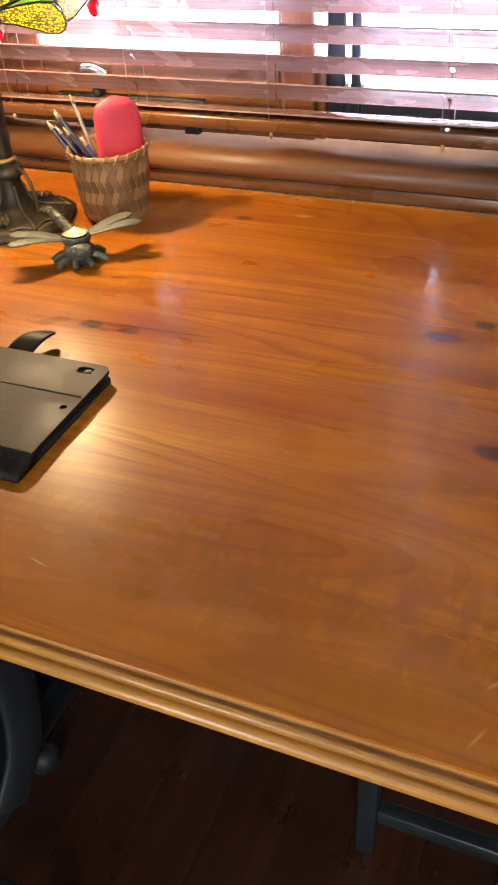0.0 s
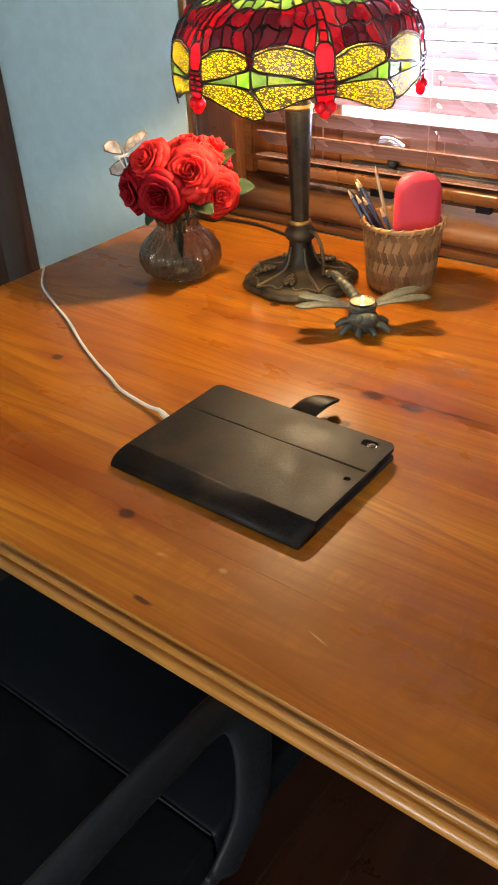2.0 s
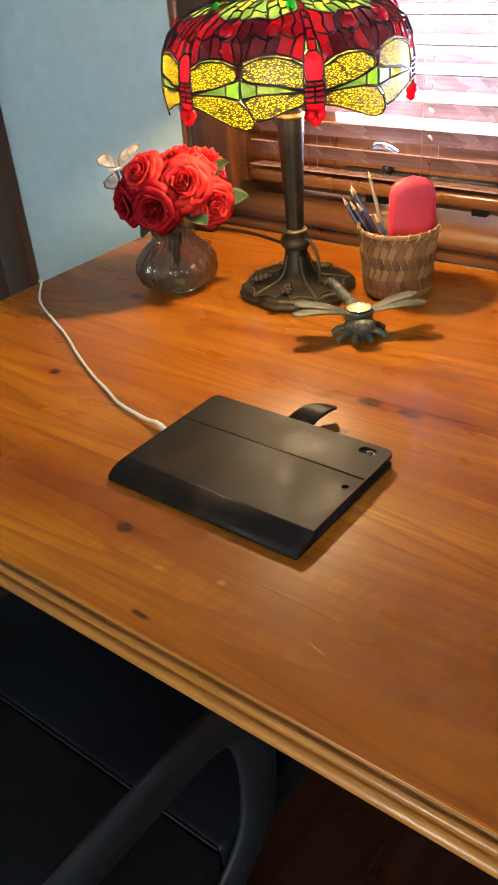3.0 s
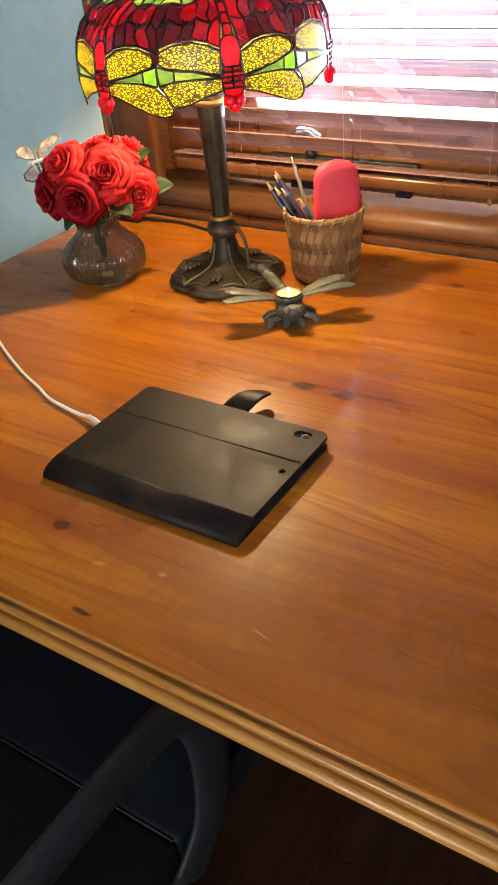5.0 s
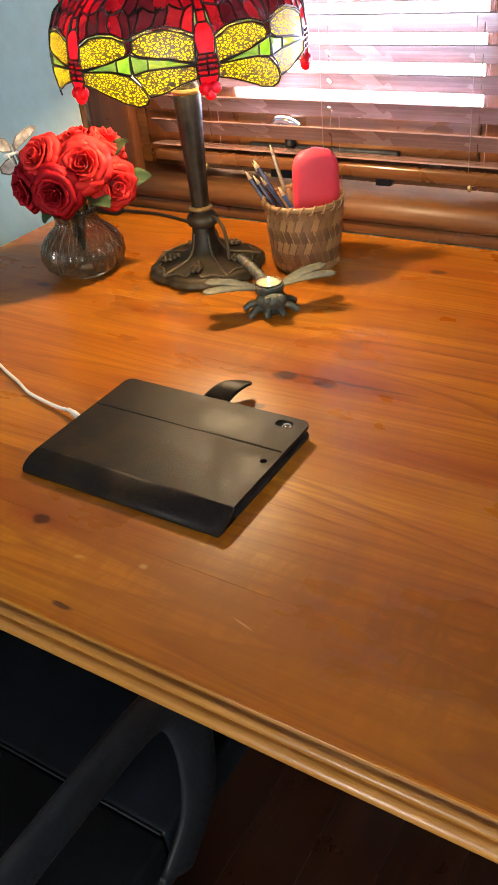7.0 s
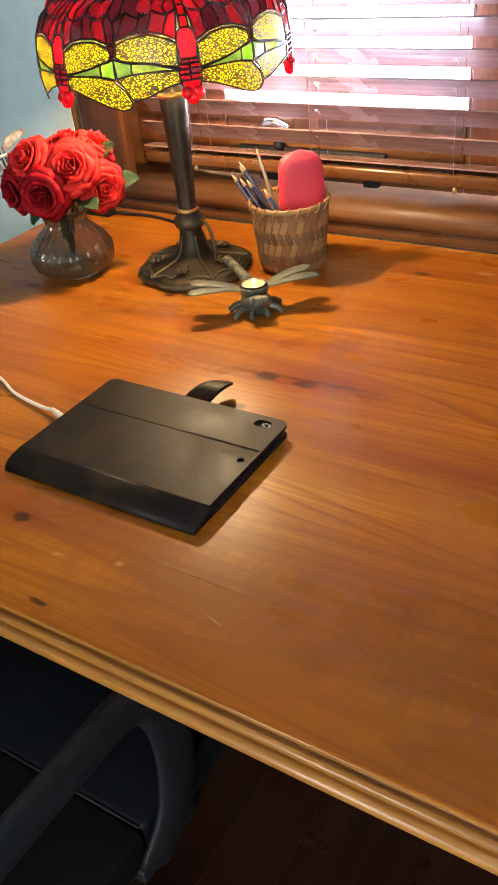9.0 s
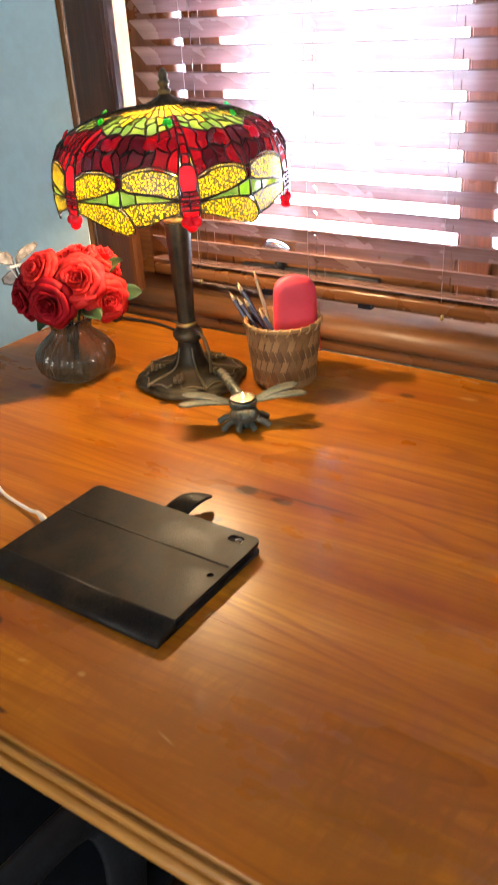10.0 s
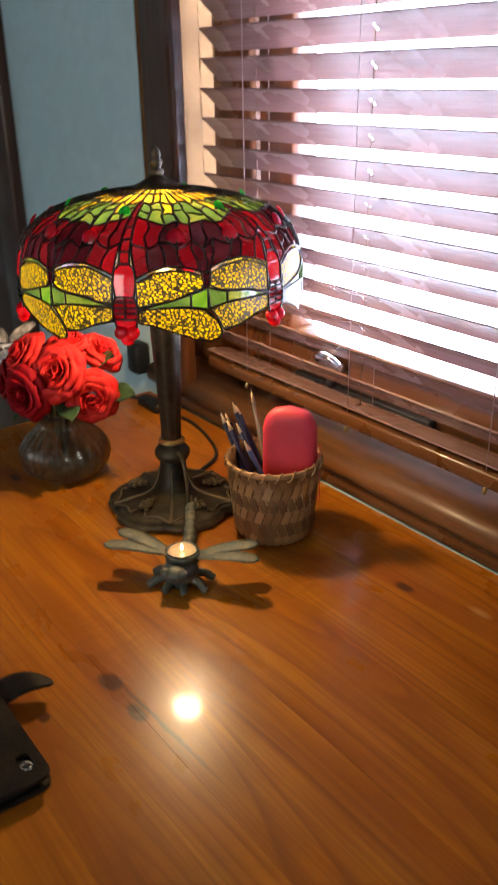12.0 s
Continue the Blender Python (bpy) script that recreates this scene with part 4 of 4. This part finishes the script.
def petal_mesh(name, r0, height, span, flare, droop, mat, seed):
    """One rose petal: a sheet wrapped round the bud with an outward rolled lip, with thickness."""
    bm = bmesh.new()
    nu, nv = 8, 7
    grid = {}
    q = random.Random(seed)
    ph = q.uniform(0, 6)
    for side, off in ((0, 0.0), (1, 0.0007)):
        for i in range(nu + 1):
            for j in range(nv + 1):
                s, t = 2 * i / nu - 1, j / nv
                a = radians(span) * s * (0.45 + 0.55 * math.sin(math.pi * min(1, 0.12 + t * 0.55)))
                r = r0 * (0.45 + 0.55 * min(1, t * 1.6)) + flare * t ** 3 * (1 - 0.25 * s * s) + 0.0013 * t * math.sin(5 * s + ph) - off
                z = height * t * (1 - 0.20 * s * s * t) - droop * max(0, t - 0.7) ** 2 * 11 + 0.0011 * t * math.sin(7 * s + ph)
                grid[side, i, j] = bm.verts.new((r * math.sin(a), -r * math.cos(a), z))
    for side in (0, 1):
        for i in range(nu):
            for j in range(nv):
                bm.faces.new([grid[side, i, j], grid[side, i + 1, j], grid[side, i + 1, j + 1], grid[side, i, j + 1]])
    rim = [(i, 0) for i in range(nu)] + [(nu, j) for j in range(nv)] + [(i, nv) for i in range(nu, 0, -1)] + [(0, j) for j in range(nv, 0, -1)]
    for a, b in zip(rim, rim[1:] + rim[:1]):
        bm.faces.new([grid[0, a[0], a[1]], grid[0, b[0], b[1]], grid[1, b[0], b[1]], grid[1, a[0], a[1]]])
    return mesh_of(name, bm, mat)


LAYERS = [(3, 0.0042, 0.026, 105, 0.001, 0.0), (4, 0.0080, 0.0265, 70, 0.002, 0.001), (5, 0.0120, 0.0255, 55, 0.004, 0.003), (5, 0.0165, 0.0235, 52, 0.008, 0.006), (6, 0.0210, 0.0195, 46, 0.013, 0.009), (6, 0.0235, 0.0125, 44, 0.017, 0.010)]
PETAL_SETS = [[petal_mesh("petal", r0, h, span, fl, dr, mat, 7 * n + i) for n, (c, r0, h, span, fl, dr) in enumerate(LAYERS)] for i, mat in enumerate(PETALS)]
bouquet = thing("rose_bouquet", "bunch of artificial red roses with green leaves in the vase", "flowers")
rr = random.Random(11)
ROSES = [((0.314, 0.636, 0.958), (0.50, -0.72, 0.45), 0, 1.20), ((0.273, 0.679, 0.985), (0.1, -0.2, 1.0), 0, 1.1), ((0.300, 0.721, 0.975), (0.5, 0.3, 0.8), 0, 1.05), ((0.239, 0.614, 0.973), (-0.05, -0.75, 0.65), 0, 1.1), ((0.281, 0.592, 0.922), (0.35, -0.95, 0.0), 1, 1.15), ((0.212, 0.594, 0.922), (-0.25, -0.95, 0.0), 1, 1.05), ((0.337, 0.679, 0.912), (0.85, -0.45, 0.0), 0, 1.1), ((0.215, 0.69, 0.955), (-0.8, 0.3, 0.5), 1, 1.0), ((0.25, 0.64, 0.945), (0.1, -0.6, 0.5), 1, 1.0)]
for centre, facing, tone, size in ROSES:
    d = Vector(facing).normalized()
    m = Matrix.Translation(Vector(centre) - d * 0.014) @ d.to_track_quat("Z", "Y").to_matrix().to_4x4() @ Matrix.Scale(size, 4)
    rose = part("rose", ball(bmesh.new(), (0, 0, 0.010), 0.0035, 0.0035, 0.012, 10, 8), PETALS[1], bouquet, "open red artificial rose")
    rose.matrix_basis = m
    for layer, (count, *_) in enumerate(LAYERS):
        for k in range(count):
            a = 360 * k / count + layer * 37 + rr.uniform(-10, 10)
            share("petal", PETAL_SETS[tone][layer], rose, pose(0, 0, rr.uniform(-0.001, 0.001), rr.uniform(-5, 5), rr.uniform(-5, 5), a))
    part("flower_stem", tubed(smooth_path([Vector(centre) - d * 0.016, Vector(centre) - d * 0.035 - Vector((0, 0, 0.012)), Vector((VX + (centre[0] - VX) * 0.3, VY + (centre[1] - VY) * 0.3, 0.892)), Vector((VX, VY, 0.79))]), 0.0022, 6), LEAF, bouquet)


def leaf_mesh():
    bm = bmesh.new()
    n = 8
    rows = []
    for i in range(n + 1):
        t = i / n
        w = 0.017 * math.sin(math.pi * min(1, t * 0.96 + 0.02)) ** 0.8 + 0.0004
        rows.append([bm.verts.new((s * w, t * 0.055, 0.006 * math.sin(t * 2.4) + 0.004 * abs(s) - q)) for q in (0, 0.0008) for s in (-1, -0.5, 0, 0.5, 1)])
    for a, b in zip(rows, rows[1:]):
        for k in range(4):
            bm.faces.new((a[k], a[k + 1], b[k + 1], b[k]))
            bm.faces.new((a[5 + k], a[6 + k], b[6 + k], b[5 + k]))
        bm.faces.new((a[0], a[5], b[5], b[0]))
        bm.faces.new((a[4], a[9], b[9], b[4]))
    return mesh_of("leaf", bm, LEAF)


leaf_me = leaf_mesh()
for x, y, z, rx, ry, rz in ((0.300, 0.706, 0.942, 35, 30, -52), (0.315, 0.715, 0.905, 5, 40, -60), (0.262, 0.63, 0.905, -40, 0, 170), (0.225, 0.65, 0.90, -20, 0, 100), (0.30, 0.655, 0.90, -15, 10, -110)):
    share("leaf", leaf_me, bouquet, pose(x, y, z, rx, ry, rz))

bfly = thing("butterfly_ornament", "pale patterned butterfly ornament clipped to the roses", "ornament")
BM = look((0.188, 0.616, 0.972), (1.2, -0.3, 1.3)) @ pose(0, 0, 0, 0, 0, 82)


def bfly_wing(outline, mat, lift, grow=1.0):
    bm = bmesh.new()
    cx = sum(p[0] for p in outline) / len(outline)
    cy = sum(p[1] for p in outline) / len(outline)
    lo = [bm.verts.new((cx + (x - cx) * grow, cy + (y - cy) * grow, lift + 0.25 * abs(x))) for x, y in outline]
    hi = [bm.verts.new((v.co.x, v.co.y, v.co.z + 0.0007)) for v in lo]
    n = len(outline)
    for k in range(n):
        bm.faces.new((lo[k], lo[(k + 1) % n], hi[(k + 1) % n], hi[k]))
    bm.faces.new(lo)
    bm.faces.new(hi)
    bmesh.ops.transform(bm, matrix=BM, verts=bm.verts[:])
    return bm


upper = [(0.002, 0.002), (0.010, 0.020), (0.018, 0.038), (0.026, 0.048), (0.032, 0.044), (0.030, 0.028), (0.024, 0.012), (0.012, 0.002)]
lower = [(0.002, -0.001), (0.016, 0.000), (0.027, -0.006), (0.030, -0.018), (0.024, -0.030), (0.014, -0.030), (0.006, -0.016)]
for sgn in (-1, 1):
    for o in (upper, lower):
        w = part("wing", bfly_wing([(x * sgn, y) for x, y in o], BFLY2, 0.0), BFLY2, bfly, "", False)
        part("wing_panel", bfly_wing([(x * sgn, y) for x, y in o], BFLY, -0.0008, 0.82), BFLY, w, "", False)
part("body", tubed([BM @ Vector((0, -0.016, 0.003)), BM @ Vector((0, 0, 0.004)), BM @ Vector((0, 0.014, 0.003))], lambda s: 0.0032 - 0.001 * abs(s - 0.5), 8), CABLE, bfly)
part("clip_wire", tubed(smooth_path([BM @ Vector((0, -0.01, 0)), (0.20, 0.62, 0.93), (0.23, 0.64, 0.89)]), 0.0012, 6), CABLE, bfly)

# ---- woven cup with pencils ----
CX, CY = 0.607, 0.813
cup = thing("woven_cup", "woven bamboo pencil cup with laced rim", "cup")
def cup_r(z):
    """Radius of the cup at height z, drawn in at the foot."""
    t = max(0.0, (z - 0.7605) / 0.114)
    return 0.0535 + 0.0105 * t - 0.009 * max(0.0, 1 - t / 0.13) ** 2
part("liner", lathe(bmesh.new(), [(0.001, 0.7605), (0.042, 0.7605)] + [(cup_r(z) - 0.0016, z) for z in (0.7625, 0.766, 0.771, 0.78, 0.80, 0.82, 0.84, 0.873)] + [(cup_r(z) - 0.0036, z) for z in (0.873, 0.82, 0.775)] + [(0.001, 0.768)], CX, CY, 48), STRAW2, cup)


def strip_mesh(sgn, phase, mat):
    bm = bmesh.new()
    rows = []
    n = 22
    for i in range(n + 1):
        t = i / n
        z = 0.7625 + 0.111 * t
        a = sgn * t * 0.60
        bulge = 0.0006 + 0.0006 * math.sin(2 * math.pi * (t * 2.865 + phase))
        r = cup_r(z) + bulge
        half = 0.0047 / r
        rows.append([bm.verts.new(((r + q) * math.cos(a + k * half), (r + q) * math.sin(a + k * half), z - sgn * k * 0.0012)) for k in (-1, 1) for q in (-0.0004, 0.0004)])
    for a, b in zip(rows, rows[1:]):
        for p, q in ((0, 2), (1, 3), (0, 1), (2, 3)):
            bm.faces.new((a[p], a[q], b[q], b[p]))
    return mesh_of("bamboo_strip", bm, mat, False)


strips = [strip_mesh(1, 0.0414, STRAW), strip_mesh(-1, 0.5414, STRAW2), strip_mesh(1, 0.0414, STRAW2), strip_mesh(-1, 0.5414, STRAW3)]
for i in range(30):
    share("bamboo_strip", strips[(0, 0, 2, 0, 2, 2, 0)[i % 7]], cup, pose(CX, CY, 0, 0, 0, 12 * i))
    share("bamboo_strip", strips[(1, 3, 1, 1, 3)[i % 5]], cup, pose(CX, CY, 0, 0, 0, 12 * i + 5))
ring = [(CX + 0.0640 * math.cos(t), CY + 0.0640 * math.sin(t), 0.874) for t in [2 * math.pi * i / 48 for i in range(49)]]
part("rim", tubed(ring, 0.0026, 8, 1.6, False), STRAW, cup)
lace = []
for i in range(289):
    t = 2 * math.pi * i / 288
    q = 22 * t
    lace.append((CX + (0.0640 + 0.0036 * math.cos(q)) * math.cos(t), CY + (0.0640 + 0.0036 * math.cos(q)) * math.sin(t), 0.8725 + 0.0062 * math.sin(q)))
part("rim_lacing", tubed(lace, 0.0014, 5, 1.0, False), STRAW, cup)


def pencil(tip, foot, mat, label, r=0.0036):
    ob = thing("pencil", label, "pencil", "pencils in the woven cup")
    tip, foot = Vector(tip), Vector(foot)
    d = (tip - foot).normalized()
    part("barrel", tubed([foot, tip - d * 0.020], r, 6), mat, ob, "", False)
    part("point", tubed([tip - d * 0.020, tip - d * 0.005], lambda s: r * (1 - 0.78 * s), 10), CREAM, ob, "bare sharpened wood")
    part("lead", tubed([tip - d * 0.005, tip], lambda s: r * (0.22 - 0.18 * s), 8), GRAPH, ob)
    return ob


pencil((0.545, 0.822, 0.955), (0.600, 0.822, 0.775), TAN, "tan sharpened pencil standing in the woven cup", 0.0032)
for tip, foot in (((0.506, 0.802, 0.914), (0.617, 0.808, 0.775)), ((0.513, 0.790, 0.920), (0.612, 0.795, 0.775)), ((0.520, 0.806, 0.934), (0.622, 0.812, 0.778)), ((0.511, 0.817, 0.925), (0.615, 0.828, 0.776)), ((0.528, 0.790, 0.914), (0.622, 0.798, 0.776)), ((0.533, 0.802, 0.908), (0.632, 0.817, 0.776))):
    pencil(tip, foot, NAVY, "dark navy pencil with sharpened point in the woven cup")
pencil((0.578, 0.782, 0.902), (0.632, 0.820, 0.776), SKYB, "blue pencil leaning in the woven cup")

pink = thing("pink_rubber_case", "coral pink rounded rubber case standing in the woven cup", "case")
bm = bmesh.new()
rows = []
for i in range(21):
    t = i / 20
    z = 0.815 + 0.135 * t
    w = 0.0385 * (1 - 0.06 * t)
    th = 0.0175 * (1 - 0.15 * t)
    if t > 0.72:
        q = (t - 0.72) / 0.28
        w *= math.sqrt(max(0.0, 1 - q ** 2.6)) * 0.98 + 0.02
        th *= math.sqrt(max(0.0, 1 - q ** 4)) * 0.97 + 0.03
    ring = []
    for k in range(28):
        a = 2 * math.pi * k / 28
        c, s = math.cos(a), math.sin(a)
        ring.append(bm.verts.new((w * math.copysign(abs(c) ** 0.62, c), th * math.copysign(abs(s) ** 0.62, s), z)))
    rows.append(ring)
for a, b in zip(rows, rows[1:]):
    for k in range(28):
        bm.faces.new((a[k], a[(k + 1) % 28], b[(k + 1) % 28], b[k]))
bm.faces.new(rows[0])
bm.faces.new(rows[-1])
bmesh.ops.transform(bm, matrix=pose(0.622, 0.830, 0, 0, 0, 36), verts=bm.verts[:])
part("shell", bm, PINK, pink)
part("seam", tubed([Vector((0.622, 0.830, 0)) + Matrix.Rotation(radians(36), 3, "Z") @ Vector((0.0418 * math.cos(a), 0, 0.0)) + Vector((0, 0, 0.80 + 0.1 * t)) for a, t in ((0, 0.1), (0, 0.5), (0.12, 1.0))], 0.0006, 5), PINK, pink)

# ---- dragonfly candle holder ----
fly = thing("dragonfly_candle_holder", "verdigris cast metal dragonfly tealight holder", "candle holder")
FM = pose(0.635, 0.643, 0, 0, 0, 41)  # x along the wings, y to the tail


def fly_part(name, bm, label=""):
    bmesh.ops.transform(bm, matrix=FM, verts=bm.verts[:])
    return part(name, bm, VERD, fly, label)


fly_part("cup", lathe(bmesh.new(), [(0.001, 0.786), (0.017, 0.787), (0.0212, 0.791), (0.0222, 0.799), (0.0222, 0.8025), (0.0206, 0.8025), (0.0203, 0.794), (0.001, 0.793)], 0, 0, 32))
fly_part("tail", tubed(smooth_path([(0, 0.014, 0.789), (-0.004, 0.045, 0.792), (-0.012, 0.08, 0.796), (-0.020, 0.108, 0.799), (-0.024, 0.122, 0.800)], 14), lambda s: (0.0095 - 0.0028 * s) * (1 + 0.10 * math.sin(s * 62)), 12))
fly_part("thorax", ball(bmesh.new(), (0, -0.012, 0.781), 0.024, 0.025, 0.014, 20, 12))
fly_part("head", ball(bmesh.new(), (0, -0.033, 0.788), 0.0155, 0.012, 0.0105, 18, 12))
for sx in (-1, 1):
    fly_part("eye", ball(bmesh.new(), (sx * 0.0105, -0.037, 0.7915), 0.0075, 0.007, 0.007, 14, 8))


def fly_wing(x_tip, y_tip, width, z_tip, sgn):
    bm = bmesh.new()
    n = 16
    rows = []
    root = Vector((sgn * 0.014, 0.0, 0.796))
    tip = Vector((x_tip, y_tip, z_tip))
    d = tip - root
    side = Vector((-d.y, d.x, 0)).normalized()
    for i in range(n + 1):
        t = i / n
        w = width * (0.55 + 0.45 * math.sin(math.pi * t * 0.8)) * (1 if t < 0.86 else math.sqrt(max(0.02, 1 - ((t - 0.86) / 0.14) ** 2)))
        c = root + d * t + Vector((0, 0, 0.004 * math.sin(math.pi * t)))
        rows.append([bm.verts.new(c + side * w * k + Vector((0, 0, q * (1 - 0.5 * abs(k)) + 0.0004 * math.sin(t * 40 + 3 * k)))) for q in (-0.0014, 0.0014) for k in (-1, -0.5, 0, 0.5, 1)])
    for a, b in zip(rows, rows[1:]):
        for k in range(4):
            bm.faces.new((a[k], a[k + 1], b[k + 1], b[k]))
            bm.faces.new((a[5 + k], a[6 + k], b[6 + k], b[5 + k]))
        bm.faces.new((a[0], a[5], b[5], b[0]))
        bm.faces.new((a[4], a[9], b[9], b[4]))
    bm.faces.new([rows[-1][k] for k in (0, 1, 2, 3, 4, 9, 8, 7, 6, 5)])
    return bm


for sx in (-1, 1):
    fly_part("wing", fly_wing(sx * 0.102, -0.008, 0.0118, 0.806, sx))
    fly_part("wing", fly_wing(sx * 0.094, 0.026, 0.0118, 0.808, sx))
for k, (x, y) in enumerate(((0.036, 0.004), (0.034, -0.026), (0.012, -0.038), (-0.012, -0.038), (-0.034, -0.026), (-0.036, 0.004))):
    fly_part("leg", tubed(smooth_path([(x * 0.45, y * 0.45 - 0.005, 0.775), (x * 0.8, y * 0.8, 0.7715), (x, y, 0.767), (x * 1.12, y * 1.04, 0.7648)], 5), lambda s: 0.0060 - 0.0012 * s, 8))
fly_part("belly", lathe(bmesh.new(), [(0.001, 0.7603), (0.014, 0.7603), (0.020, 0.768), (0.021, 0.778), (0.012, 0.787)], 0, -0.010, 20))
tea = thing("tealight", "lit white wax tealight in an aluminium cup on the dragonfly", "candle")
c0 = FM @ Vector((0, 0, 0))
part("metal_cup", lathe(bmesh.new(), [(0.001, 0.7935), (0.0188, 0.7935), (0.0192, 0.8045), (0.0197, 0.8048), (0.0186, 0.8046), (0.0183, 0.797), (0.001, 0.797)], c0.x, c0.y, 32), ALU, tea)
part("wax", lathe(bmesh.new(), [(0.001, 0.8025), (0.014, 0.8024), (0.0181, 0.8035), (0.0181, 0.7975)], c0.x, c0.y, 32), WAX, tea)
bm = lathe(bmesh.new(), [(0.0002, 0.8040), (0.0012, 0.8045), (0.0020, 0.8062), (0.0017, 0.8085), (0.0009, 0.8110), (0.0002, 0.8130)], c0.x, c0.y, 14)
part("flame", bm, FLAME, tea, "small lit candle flame")
part("wick", tubed([(c0.x, c0.y, 0.8015), (c0.x + 0.001, c0.y, 0.8065)], 0.0006, 6), GRAPH, tea)

# ---- office chair ----
chair = thing("office_chair", "black padded office chair with loop armrests pushed under the desk", "chair")
bm = bmesh.new()
box(bm, 0.305, 0.846, -0.001, 0.27, 0.405, 0.460, 0.008, 3)
part("seat_front", bm, FABRIC, chair)
part("seat_back_panel", boxed(0.305, 0.846, -0.24, -0.0015, 0.405, 0.458, 0.006, 3), MESH, chair, "black woven seat panel")
part("seam_piping", tubed([(0.312, -0.001, 0.4575), (0.58, -0.001, 0.4585), (0.840, -0.001, 0.4575)], 0.0016, 6), BLACK, chair)
part("seat_pan", boxed(0.33, 0.84, -0.22, 0.25, 0.385, 0.407, 0.006), BLACK, chair)
for ax, s in ((0.848, 1), (0.322, -1)):
    loop = smooth_path([(ax, -0.30, 0.48), (ax, -0.31, 0.57), (ax, -0.27, 0.64), (ax, -0.18, 0.652), (ax, -0.05, 0.652), (ax, 0.02, 0.646), (ax, 0.058, 0.615), (ax + s * 0.005, 0.066, 0.54), (ax + s * 0.01, 0.045, 0.46), (ax + s * 0.005, 0.0, 0.398)], 8)
    part("armrest", tubed(loop, 0.030, 14, 0.32), BLACK, chair, "black plastic loop armrest")
    part("arm_bracket", boxed(min(ax, ax - s * 0.12), max(ax, ax - s * 0.12), -0.02, 0.03, 0.372, 0.396, 0.004), BLACK, chair)
part("column", lathe(bmesh.new(), [(0.028, 0.09), (0.028, 0.25), (0.02, 0.25), (0.02, 0.388)], 0.585, 0.0, 20), STEEL, chair)
for k in range(5):
    a = radians(72 * k)
    tip = (0.585 + 0.24 * math.cos(a), 0.24 * math.sin(a), 0.075)
    part("base_leg", tubed([(0.585, 0, 0.11), tip], lambda s: 0.026 - 0.009 * s, 10, 0.7), BLACK, chair)
    part("caster", ball(bmesh.new(), (tip[0], tip[1], 0.029), 0.028, 0.028, 0.0285, 14, 8), BLACK, chair)

# ---- steel trestle under the desk ----
tres = thing("steel_trestle", "grey painted steel trestle standing under the desk", "trestle")
part("leg", boxed(1.196, 1.226, 0.275, 0.305, 0.0, 0.70, 0.003), STEEL, tres)
part("leg", boxed(1.60, 1.63, 0.275, 0.305, 0.0, 0.70, 0.003), STEEL, tres)
part("crossbar", boxed(1.226, 1.60, 0.278, 0.302, 0.10, 0.13, 0.003), STEEL, tres)
part("top_bar", boxed(1.18, 1.65, 0.275, 0.305, 0.70, 0.7335, 0.003), STEEL, tres)

# ---- floor ----
floor = structure("floor", boxed(XL - 0.12, XR + 0.12, YB - 0.12, 1.16, -0.08, -0.0195), DARKWOOD, "dark red polished timber floorboards", "floor")
n = 34
fw = (XR - XL) / n
for i in range(n):
    part("floorboard", boxed(XL + i * fw + 0.0004, XL + (i + 1) * fw - 0.0004, YB, WALL_Y, -0.019, 0.0, 0.0006, 1), FLOOR, floor, "", False)
